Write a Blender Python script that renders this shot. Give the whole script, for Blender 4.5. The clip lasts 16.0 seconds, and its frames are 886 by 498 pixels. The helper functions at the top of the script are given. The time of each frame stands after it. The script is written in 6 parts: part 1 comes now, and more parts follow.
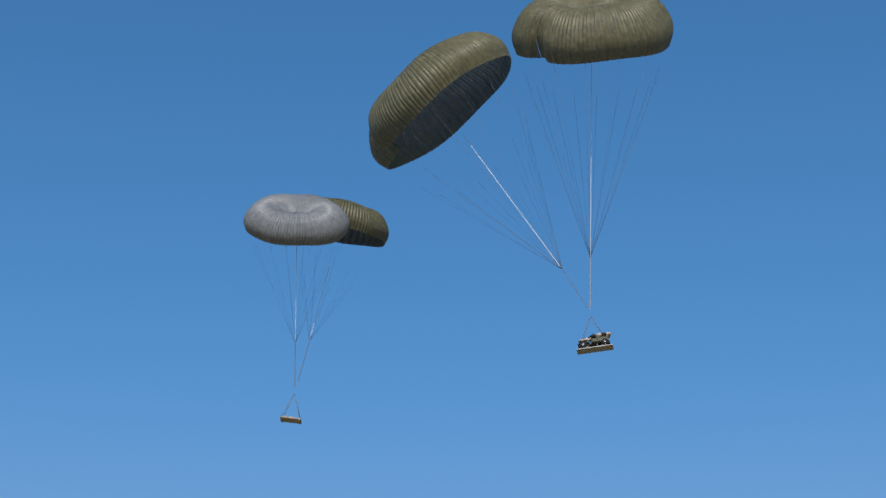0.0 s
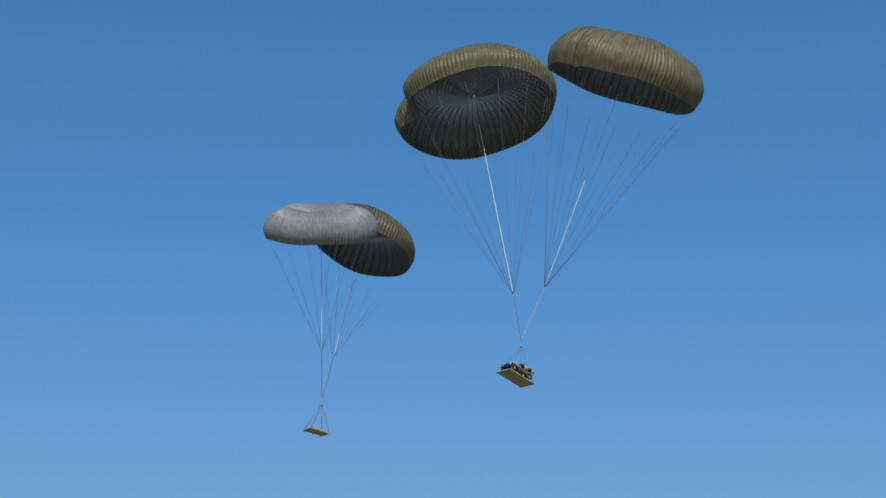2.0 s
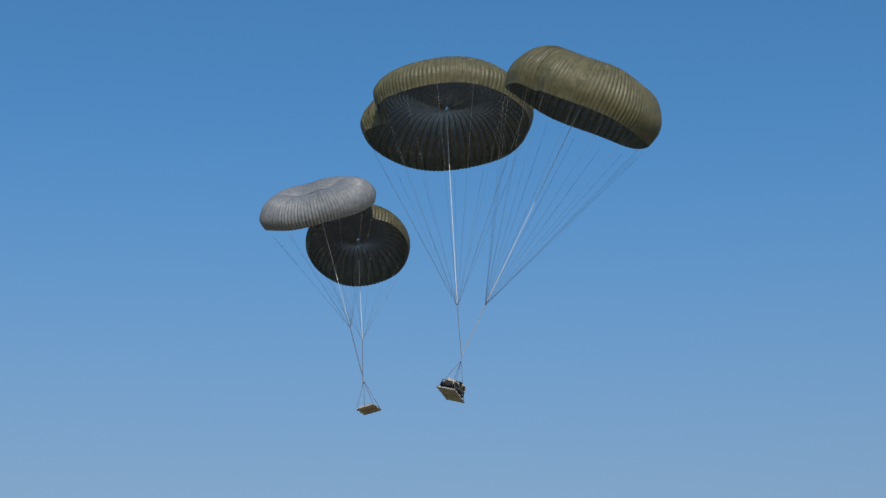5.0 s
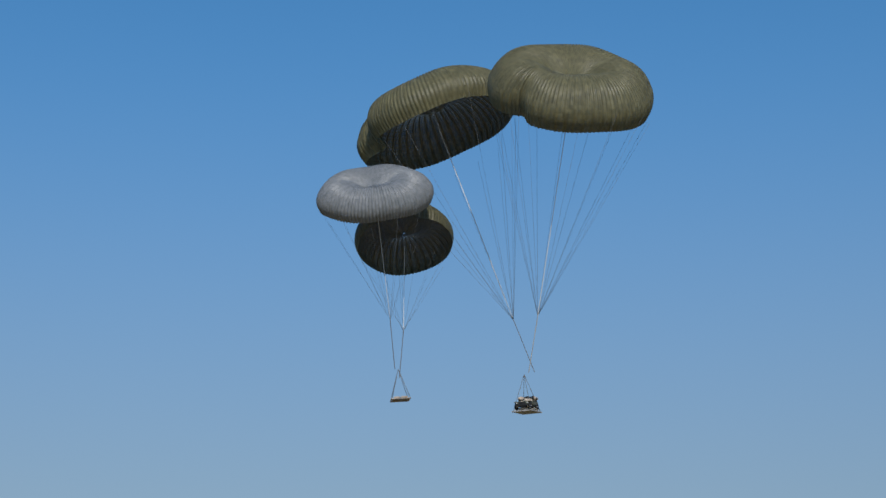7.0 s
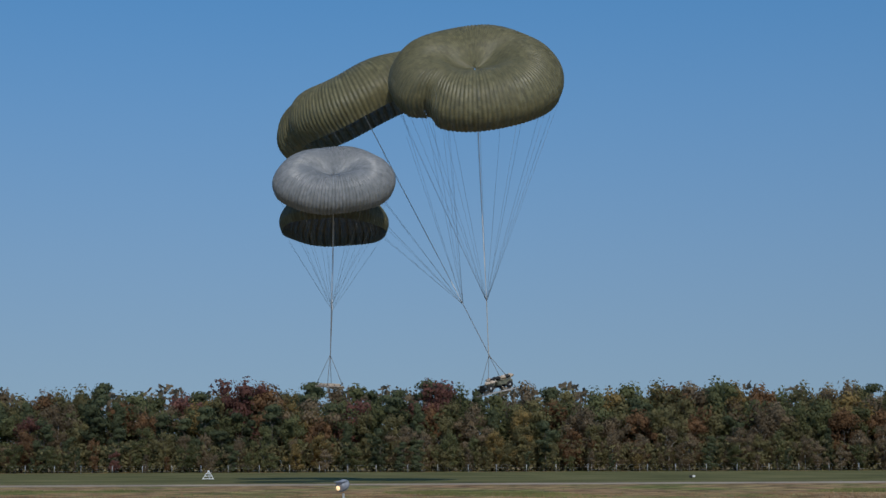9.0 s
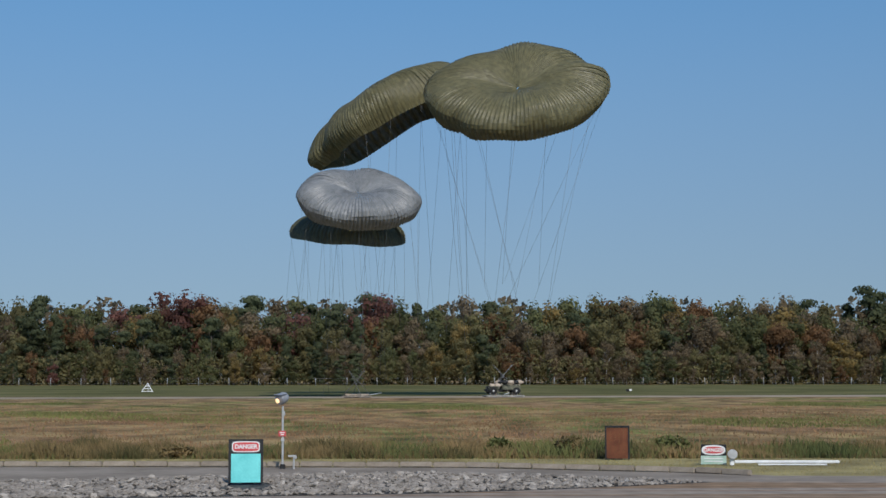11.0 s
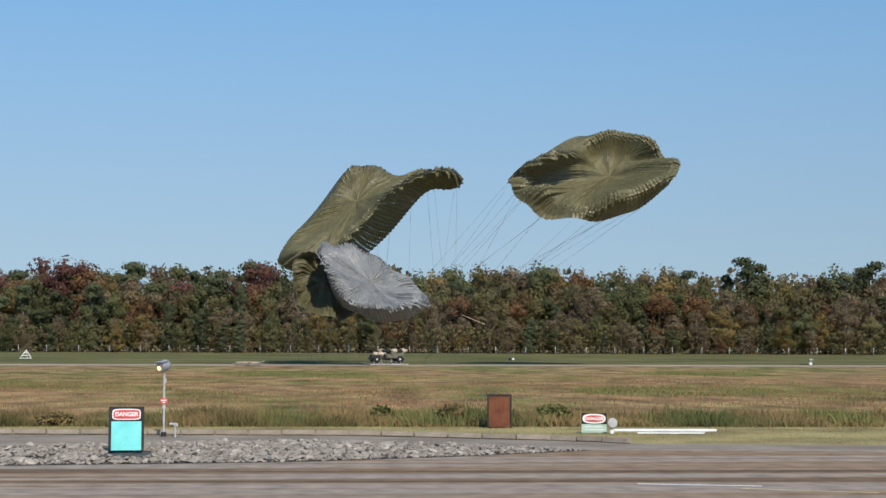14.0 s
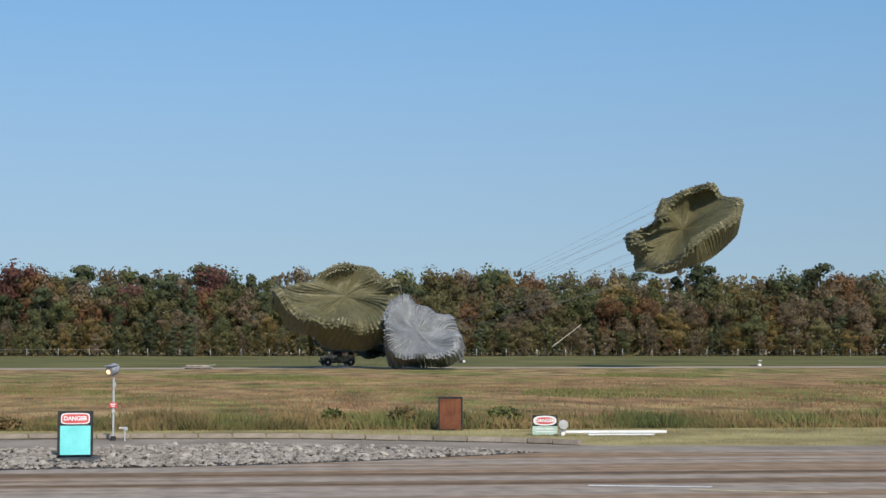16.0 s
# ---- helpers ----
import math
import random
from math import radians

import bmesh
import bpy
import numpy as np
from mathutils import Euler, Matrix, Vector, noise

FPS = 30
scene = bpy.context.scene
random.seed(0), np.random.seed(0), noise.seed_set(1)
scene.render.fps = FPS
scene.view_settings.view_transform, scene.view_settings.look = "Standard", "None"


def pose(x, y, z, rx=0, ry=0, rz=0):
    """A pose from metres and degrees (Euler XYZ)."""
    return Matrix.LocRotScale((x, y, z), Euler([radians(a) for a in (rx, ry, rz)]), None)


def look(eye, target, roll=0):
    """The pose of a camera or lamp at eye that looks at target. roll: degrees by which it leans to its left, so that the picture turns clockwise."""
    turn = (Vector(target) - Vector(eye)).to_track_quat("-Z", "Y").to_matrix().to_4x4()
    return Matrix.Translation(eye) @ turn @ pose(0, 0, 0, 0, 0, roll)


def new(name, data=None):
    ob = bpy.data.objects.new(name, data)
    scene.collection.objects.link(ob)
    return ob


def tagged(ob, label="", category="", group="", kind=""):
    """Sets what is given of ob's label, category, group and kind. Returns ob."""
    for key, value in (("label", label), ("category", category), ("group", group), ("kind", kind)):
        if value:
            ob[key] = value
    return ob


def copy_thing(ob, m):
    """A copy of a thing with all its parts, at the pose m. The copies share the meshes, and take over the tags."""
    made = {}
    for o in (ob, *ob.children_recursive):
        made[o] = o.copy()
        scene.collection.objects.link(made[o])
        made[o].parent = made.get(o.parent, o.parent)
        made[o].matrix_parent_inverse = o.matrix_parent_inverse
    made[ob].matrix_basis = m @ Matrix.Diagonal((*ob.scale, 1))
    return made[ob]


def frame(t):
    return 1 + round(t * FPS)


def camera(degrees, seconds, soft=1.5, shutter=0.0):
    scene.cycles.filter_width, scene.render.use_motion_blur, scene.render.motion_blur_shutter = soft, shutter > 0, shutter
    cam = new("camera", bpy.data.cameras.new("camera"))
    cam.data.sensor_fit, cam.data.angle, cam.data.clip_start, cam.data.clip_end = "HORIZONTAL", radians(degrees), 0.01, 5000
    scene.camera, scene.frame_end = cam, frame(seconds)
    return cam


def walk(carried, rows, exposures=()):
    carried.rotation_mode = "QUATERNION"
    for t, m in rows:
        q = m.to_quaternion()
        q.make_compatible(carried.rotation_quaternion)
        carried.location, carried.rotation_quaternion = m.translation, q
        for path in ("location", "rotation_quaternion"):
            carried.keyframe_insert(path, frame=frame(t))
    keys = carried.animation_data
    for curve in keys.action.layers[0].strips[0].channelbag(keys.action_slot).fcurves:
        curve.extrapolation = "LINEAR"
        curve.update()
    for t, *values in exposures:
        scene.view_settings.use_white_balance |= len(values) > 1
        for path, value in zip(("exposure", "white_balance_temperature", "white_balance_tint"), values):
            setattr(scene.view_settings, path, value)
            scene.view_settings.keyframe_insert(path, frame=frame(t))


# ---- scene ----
cam = camera(30, 16.0)
PATH = [
    (0, pose(0, 0, 2.95, 90, 0, 16.311) @ pose(0, 0, 0, 23.126) @ pose(0, 0, 0, 0, 0, 0.000)),
    (0.5, pose(0, 0, 2.95, 90, 0, 15.133) @ pose(0, 0, 0, 22.987) @ pose(0, 0, 0, 0, 0, 0.000)),
    (1, pose(0, 0, 2.95, 90, 0, 14.461) @ pose(0, 0, 0, 22.221) @ pose(0, 0, 0, 0, 0, 0.000)),
    (1.5, pose(0, 0, 2.95, 90, 0, 13.623) @ pose(0, 0, 0, 21.297) @ pose(0, 0, 0, 0, 0, 0.000)),
    (2, pose(0, 0, 2.95, 90, 0, 12.840) @ pose(0, 0, 0, 20.556) @ pose(0, 0, 0, 0, 0, 0.000)),
    (2.5, pose(0, 0, 2.95, 90, 0, 11.166) @ pose(0, 0, 0, 19.734) @ pose(0, 0, 0, 0, 0, 0.000)),
    (3, pose(0, 0, 2.95, 90, 0, 10.732) @ pose(0, 0, 0, 18.604) @ pose(0, 0, 0, 0, 0, 0.000)),
    (3.5, pose(0, 0, 2.95, 90, 0, 10.652) @ pose(0, 0, 0, 17.563) @ pose(0, 0, 0, 0, 0, 0.000)),
    (4, pose(0, 0, 2.95, 90, 0, 9.699) @ pose(0, 0, 0, 17.491) @ pose(0, 0, 0, 0, 0, 0.000)),
    (4.5, pose(0, 0, 2.95, 90, 0, 8.726) @ pose(0, 0, 0, 16.661) @ pose(0, 0, 0, 0, 0, 0.000)),
    (5, pose(0, 0, 2.95, 90, 0, 8.652) @ pose(0, 0, 0, 15.185) @ pose(0, 0, 0, 0, 0, 0.000)),
    (7.3, pose(0, 0, 2.95, 90, 0, 7.668) @ pose(0, 0, 0, 10.919) @ pose(0, 0, 0, 0, 0, 0.000)),
    (7.5, pose(0, 0, 2.95, 90, 0, 7.282) @ pose(0, 0, 0, 10.530) @ pose(0, 0, 0, 0, 0, -0.096)),
    (8, pose(0, 0, 2.95, 90, 0, 6.086) @ pose(0, 0, 0, 10.204) @ pose(0, 0, 0, 0, 0, -0.141)),
    (8.5, pose(0, 0, 2.95, 90, 0, 4.039) @ pose(0, 0, 0, 9.118) @ pose(0, 0, 0, 0, 0, -0.300)),
    (9, pose(0, 0, 2.95, 90, 0, 2.105) @ pose(0, 0, 0, 7.290) @ pose(0, 0, 0, 0, 0, -0.227)),
    (9.5, pose(0, 0, 2.95, 90, 0, 1.395) @ pose(0, 0, 0, 6.381) @ pose(0, 0, 0, 0, 0, -0.305)),
    (10, pose(0, 0, 2.95, 90, 0, 0.489) @ pose(0, 0, 0, 5.781) @ pose(0, 0, 0, 0, 0, -0.221)),
    (10.2, pose(0, 0, 2.95, 90, 0, 0.103) @ pose(0, 0, 0, 5.337) @ pose(0, 0, 0, 0, 0, -0.160)),
    (12.5, pose(0, 0, 2.95, 90, 0, 0.000) @ pose(0, 0, 0, 3.832) @ pose(0, 0, 0, 0, 0, 0.000)),
    (13, pose(0, 0, 2.95, 90, 0, -0.656) @ pose(0, 0, 0, 3.623) @ pose(0, 0, 0, 0, 0, 0.011)),
    (13.5, pose(0, 0, 2.95, 90, 0, -2.894) @ pose(0, 0, 0, 3.468) @ pose(0, 0, 0, 0, 0, 0.218)),
    (14, pose(0, 0, 2.95, 90, 0, -3.973) @ pose(0, 0, 0, 3.230) @ pose(0, 0, 0, 0, 0, 0.233)),
    (14.5, pose(0, 0, 2.95, 90, 0, -4.288) @ pose(0, 0, 0, 2.735) @ pose(0, 0, 0, 0, 0, 0.280)),
    (15, pose(0, 0, 2.95, 90, 0, -4.920) @ pose(0, 0, 0, 2.484) @ pose(0, 0, 0, 0, 0, 0.215)),
    (15.5, pose(0, 0, 2.95, 90, 0, -5.396) @ pose(0, 0, 0, 2.892) @ pose(0, 0, 0, 0, 0, -0.047)),
    (16, pose(0, 0, 2.95, 90, 0, -5.681) @ pose(0, 0, 0, 3.322) @ pose(0, 0, 0, 0, 0, 0.025)),
]
walk(cam, PATH, exposures=[(0, 0.07, 6480, 13), (5.0, -0.09, 6480, 11), (7.3, -0.2, 6250, 10), (8.5, -0.28, 6150, 10), (9.5, -0.3, 6330, 10), (10.0, -0.28, 6330, 10), (12.5, 0.28, 6780, 10), (13.5, 0.36, 6900, 10), (14.5, 0.42, 7000, 10), (15.5, 0.46, 7000, 10), (16.0, 0.38, 6900, 10)])

# ---- daylight ----
SUN_WAY = Vector((0.2, -0.73, 0.65)).normalized()
world = bpy.data.worlds.new("sky")
scene.world = world
world.use_nodes = True
wn = world.node_tree
sky = wn.nodes.new("ShaderNodeTexSky")
sky.sky_type, sky.sun_disc = "NISHITA", False
sky.sun_elevation = math.asin(SUN_WAY.z)
sky.sun_rotation = math.atan2(SUN_WAY.x, SUN_WAY.y)
sky.altitude, sky.air_density, sky.dust_density, sky.ozone_density = 100, 1.0, 0.3, 2.2
# the clear deep blue of a dry autumn sky: little of the pale band over the horizon
wco, wup, wnorm, whsv = wn.nodes.new("ShaderNodeTexCoord"), wn.nodes.new("ShaderNodeVectorMath"), wn.nodes.new("ShaderNodeVectorMath"), wn.nodes.new("ShaderNodeHueSaturation")
wup.operation, wnorm.operation = "ADD", "NORMALIZE"
wup.inputs[1].default_value = (0, 0, 0.115)
whsv.inputs["Hue"].default_value = 0.494
wsep, wsat, wval = wn.nodes.new("ShaderNodeSeparateXYZ"), wn.nodes.new("ShaderNodeMapRange"), wn.nodes.new("ShaderNodeMapRange")
for node, low, high in ((wsat, 0.86, 1.28), (wval, 0.4, 1.0)):
    node.interpolation_type = "SMOOTHSTEP"
    node.inputs[1].default_value, node.inputs[2].default_value = -0.08, 0.36
    node.inputs[3].default_value, node.inputs[4].default_value = low, high
wn.links.new(wco.outputs["Generated"], wsep.inputs[0])
wn.links.new(wsep.outputs["Z"], wsat.inputs[0])
wn.links.new(wsep.outputs["Z"], wval.inputs[0])
wn.links.new(wsat.outputs[0], whsv.inputs["Saturation"])
wn.links.new(wval.outputs[0], whsv.inputs["Value"])
wn.links.new(wco.outputs["Generated"], wup.inputs[0])
wn.links.new(wup.outputs[0], wnorm.inputs[0])
wn.links.new(wnorm.outputs[0], sky.inputs[0])
wn.links.new(sky.outputs[0], whsv.inputs["Color"])
wn.links.new(whsv.outputs[0], wn.nodes["Background"].inputs[0])
wn.nodes["Background"].inputs[1].default_value = 0.145
sun = new("sun", bpy.data.lights.new("sun", "SUN"))
sun.data.energy, sun.data.angle, sun.data.color = 3.3, radians(0.53), (1.0, 0.95, 0.87)
sun.matrix_world = look(SUN_WAY * 300, (0, 0, 0))


# ---- materials ----
def material(name, low, high, scale, rough=0.7, metal=0.0, bump=0.0, bump_scale=None, vary=0.0, detail=4.0, translucent=0.0, spec=0.3):
    m = bpy.data.materials.new(name)
    m.use_nodes = True
    n, l = m.node_tree.nodes, m.node_tree.links
    b = n["Principled BSDF"]
    b.inputs["Roughness"].default_value, b.inputs["Metallic"].default_value = rough, metal
    b.inputs["Specular IOR Level"].default_value = spec
    co = n.new("ShaderNodeTexCoord")
    big = n.new("ShaderNodeTexNoise")
    big.inputs["Scale"].default_value, big.inputs["Detail"].default_value = scale, detail
    fine = n.new("ShaderNodeTexNoise")
    fine.inputs["Scale"].default_value, fine.inputs["Detail"].default_value = scale * 9, 3
    add = n.new("ShaderNodeMath")
    add.operation = "MULTIPLY_ADD"
    add.inputs[1].default_value = 0.35
    ramp = n.new("ShaderNodeValToRGB")
    ramp.color_ramp.elements[0].position, ramp.color_ramp.elements[1].position = 0.5, 0.86
    ramp.color_ramp.elements[0].color, ramp.color_ramp.elements[1].color = (*low, 1), (*high, 1)
    for t in (big, fine):
        l.new(co.outputs["Object"], t.inputs["Vector"])
    l.new(fine.outputs[0], add.inputs[0])
    l.new(big.outputs[0], add.inputs[2])
    l.new(add.outputs[0], ramp.inputs[0])
    colour = ramp.outputs[0]
    if vary:
        info, hsv, mr = n.new("ShaderNodeObjectInfo"), n.new("ShaderNodeHueSaturation"), n.new("ShaderNodeMapRange")
        mr.inputs[3].default_value, mr.inputs[4].default_value = 1 - vary, 1 + vary
        l.new(info.outputs["Random"], mr.inputs[0])
        l.new(mr.outputs[0], hsv.inputs["Value"])
        l.new(colour, hsv.inputs["Color"])
        colour = hsv.outputs[0]
    l.new(colour, b.inputs["Base Color"])
    if bump:
        bt, bn = n.new("ShaderNodeTexNoise"), n.new("ShaderNodeBump")
        bt.inputs["Scale"].default_value, bt.inputs["Detail"].default_value = bump_scale or scale * 6, 5
        bn.inputs["Strength"].default_value, bn.inputs["Distance"].default_value = bump, 0.1
        l.new(co.outputs["Object"], bt.inputs["Vector"])
        l.new(bt.outputs[0], bn.inputs["Height"])
        l.new(bn.outputs[0], b.inputs["Normal"])
    if translucent:
        tr, mix = n.new("ShaderNodeBsdfTranslucent"), n.new("ShaderNodeMixShader")
        mix.inputs[0].default_value = translucent
        l.new(colour, tr.inputs[0])
        l.new(b.outputs[0], mix.inputs[1])
        l.new(tr.outputs[0], mix.inputs[2])
        l.new(mix.outputs[0], n["Material Output"].inputs[0])
    return m


def glow(name, colour, strength):
    m = bpy.data.materials.new(name)
    m.use_nodes = True
    b = m.node_tree.nodes["Principled BSDF"]
    b.inputs["Base Color"].default_value = (*colour, 1)
    b.inputs["Emission Color"].default_value, b.inputs["Emission Strength"].default_value = (*colour, 1), strength
    return m


def nylon(name, low, high, through_colour, translucent=0.1, rough=0.42):
    """Thin ripstop cloth: glint-like streaks along the gore put into the colour, and crumples that differ from panel to
    panel.
    """
    m = bpy.data.materials.new(name)
    m.use_nodes = True
    n, l = m.node_tree.nodes, m.node_tree.links
    b = n["Principled BSDF"]
    b.inputs["Roughness"].default_value, b.inputs["Specular IOR Level"].default_value = rough, 0.4
    co, info, add = n.new("ShaderNodeTexCoord"), n.new("ShaderNodeObjectInfo"), n.new("ShaderNodeVectorMath")
    add.operation = "MULTIPLY_ADD"
    add.inputs[0].default_value = (1, 1, 1)
    times = n.new("ShaderNodeMath")
    times.operation = "MULTIPLY"
    times.inputs[1].default_value = 61.0
    l.new(info.outputs["Random"], times.inputs[0])
    l.new(times.outputs[0], add.inputs[1])
    l.new(co.outputs["Object"], add.inputs[2])
    tex = []
    for scale, size, detail in (((1.5, 0.7, 1.0), 1.0, 4), ((3.2, 1.1, 1.5), 1.0, 3)):
        mp, t = n.new("ShaderNodeMapping"), n.new("ShaderNodeTexNoise")
        mp.inputs["Scale"].default_value = scale
        t.inputs["Scale"].default_value, t.inputs["Detail"].default_value = size, detail
        l.new(add.outputs[0], mp.inputs[0])
        l.new(mp.outputs[0], t.inputs["Vector"])
        tex.append(t)
    ramp = n.new("ShaderNodeValToRGB")
    ramp.color_ramp.elements[0].position, ramp.color_ramp.elements[1].position = 0.34, 0.68
    ramp.color_ramp.elements[0].color, ramp.color_ramp.elements[1].color = (*low, 1), (*high, 1)
    l.new(tex[0].outputs[0], ramp.inputs[0])
    l.new(ramp.outputs[0], b.inputs["Base Color"])
    bump = n.new("ShaderNodeBump")
    bump.inputs["Strength"].default_value, bump.inputs["Distance"].default_value = 0.3, 0.25
    l.new(tex[1].outputs[0], bump.inputs["Height"])
    l.new(bump.outputs[0], b.inputs["Normal"])
    tr, mix = n.new("ShaderNodeBsdfTranslucent"), n.new("ShaderNodeMixShader")
    tr.inputs[0].default_value, mix.inputs[0].default_value = (*through_colour, 1), translucent
    l.new(b.outputs[0], mix.inputs[1])
    l.new(tr.outputs[0], mix.inputs[2])
    l.new(mix.outputs[0], n["Material Output"].inputs[0])
    return m


# blue through-colour paints the bluish shade inside the olive canopies
OLIVE = nylon("olive_nylon", (0.115, 0.104, 0.05), (0.235, 0.21, 0.104), (0.22, 0.29, 0.33), 0.3, 0.43)
DARK_OLIVE = nylon("dark_olive_nylon", (0.085, 0.078, 0.04), (0.165, 0.148, 0.072), (0.2, 0.27, 0.31), 0.26, 0.45)
GREY = nylon("grey_nylon", (0.165, 0.175, 0.18), (0.265, 0.272, 0.275), (0.2, 0.21, 0.22), 0.1, 0.42)
CORD = material("dark_cord", (0.1, 0.1, 0.1), (0.2, 0.2, 0.19), 3, 0.8)
WHITE_CORD = material("white_webbing", (0.6, 0.6, 0.58), (0.8, 0.8, 0.78), 3, 0.7)
STRAP = material("tan_strap", (0.35, 0.3, 0.22), (0.55, 0.5, 0.4), 4, 0.8)
ARMY = material("army_green_paint", (0.055, 0.06, 0.042), (0.17, 0.165, 0.115), 2.5, 0.6, bump=0.1)
CAMO = material("camouflage_cover", (0.09, 0.085, 0.055), (0.5, 0.45, 0.35), 1.2, 0.85, bump=0.4)
RUBBER = material("black_rubber", (0.012, 0.012, 0.012), (0.03, 0.03, 0.03), 8, 0.85)
GLASS = material("dusty_glass", (0.1, 0.12, 0.13), (0.3, 0.32, 0.33), 2, 0.15, spec=0.8)
PLY = material("plywood", (0.3, 0.25, 0.2), (0.48, 0.42, 0.35), 3, 0.75, bump=0.1)
PALE = material("pale_packing", (0.36, 0.28, 0.21), (0.56, 0.47, 0.37), 2.5, 0.8, bump=0.2)
ALU = material("aluminium_platform", (0.3, 0.28, 0.25), (0.5, 0.47, 0.43), 2, 0.5, 0.3, bump=0.1)
BARK = material("bark", (0.06, 0.045, 0.035), (0.2, 0.17, 0.14), 2, 0.9, bump=0.4)
PALE_BARK = material("pale_bark", (0.25, 0.23, 0.2), (0.5, 0.47, 0.43), 2, 0.9, bump=0.3)
# distance haze put into the leaves: lightened, low-contrast colours and strong translucency
LEAVES = {
    "green": material("green_leaves", (0.130, 0.136, 0.066), (0.209, 0.215, 0.096), 0.35, 0.7, vary=0.2, translucent=0.58, spec=0.03),
    "pine": material("pine_needles", (0.096, 0.113, 0.062), (0.158, 0.175, 0.093), 0.35, 0.7, vary=0.22, translucent=0.58, spec=0.03),
    "rust": material("rust_leaves", (0.203, 0.124, 0.068), (0.299, 0.175, 0.090), 0.35, 0.75, vary=0.2, translucent=0.58, spec=0.03),
    "brown": material("brown_leaves", (0.198, 0.153, 0.096), (0.311, 0.237, 0.147), 0.35, 0.75, vary=0.22, translucent=0.58, spec=0.03),
    "ochre": material("ochre_leaves", (0.237, 0.175, 0.073), (0.373, 0.271, 0.107), 0.35, 0.75, vary=0.2, translucent=0.58, spec=0.03),
    "maroon": material("maroon_leaves", (0.186, 0.096, 0.077), (0.271, 0.133, 0.104), 0.35, 0.75, vary=0.22, translucent=0.58, spec=0.03),
    "olive": material("olive_leaves", (0.175, 0.158, 0.079), (0.277, 0.243, 0.113), 0.35, 0.75, vary=0.2, translucent=0.58, spec=0.03),
}
REED = material("ditch_reeds", (0.085, 0.075, 0.028), (0.3, 0.2, 0.09), 0.25, 0.85, translucent=0.15)
GREEN_REED = material("green_reeds", (0.07, 0.085, 0.026), (0.2, 0.19, 0.065), 0.25, 0.85, translucent=0.15)
GRASS = material("fresh_grass", (0.12, 0.13, 0.042), (0.25, 0.24, 0.08), 0.1, 0.85, translucent=0.2)
WEED = material("rusty_weeds", (0.17, 0.1, 0.05), (0.34, 0.21, 0.11), 0.12, 0.9, translucent=0.15)
STRAW = material("dry_straw_grass", (0.2, 0.11, 0.055), (0.42, 0.25, 0.125), 0.06, 0.9, translucent=0.15)
CONCRETE = material("worn_concrete", (0.2, 0.165, 0.13), (0.32, 0.27, 0.22), 0.35, 0.95, bump=0.1, bump_scale=12, spec=0.05)
KERB = material("kerb_concrete", (0.24, 0.2, 0.155), (0.37, 0.315, 0.255), 1.2, 0.95, bump=0.2, vary=0.12, spec=0.05)
STONE = material("grey_rip_rap", (0.22, 0.19, 0.16), (0.44, 0.39, 0.335), 1.5, 0.95, bump=0.4, bump_scale=9, vary=0.35, spec=0.05)
RUNWAY = material("runway_concrete", (0.3, 0.24, 0.18), (0.42, 0.345, 0.265), 0.08, 0.95, spec=0.03)
WHITE = material("white_paint", (0.68, 0.68, 0.66), (0.82, 0.82, 0.8), 3, 0.5)
YELLOW = material("faded_yellow_paint", (0.4, 0.33, 0.18), (0.55, 0.47, 0.28), 3, 0.8)
POST = material("galvanised_post", (0.4, 0.4, 0.39), (0.6, 0.6, 0.58), 4, 0.5, 0.3)
HOOD = material("grey_hood_paint", (0.2, 0.21, 0.23), (0.33, 0.34, 0.36), 4, 0.5)
BLACK = material("black_paint", (0.012, 0.012, 0.013), (0.03, 0.03, 0.03), 4, 0.6)
TEAL = material("bright_teal_paint", (0.14, 0.6, 0.58), (0.22, 0.76, 0.73), 2, 0.5)
RED = material("red_paint", (0.5, 0.06, 0.065), (0.66, 0.11, 0.11), 3, 0.5)
BROWN = material("brown_painted_board", (0.11, 0.035, 0.016), (0.19, 0.066, 0.03), 2.5, 0.7, bump=0.2)
PALE_GREEN = material("pale_green_paint", (0.3, 0.45, 0.36), (0.5, 0.62, 0.54), 5, 0.6)
LAMP_GLOW = glow("lamp_glow", (1.0, 0.66, 0.34), 1.3)


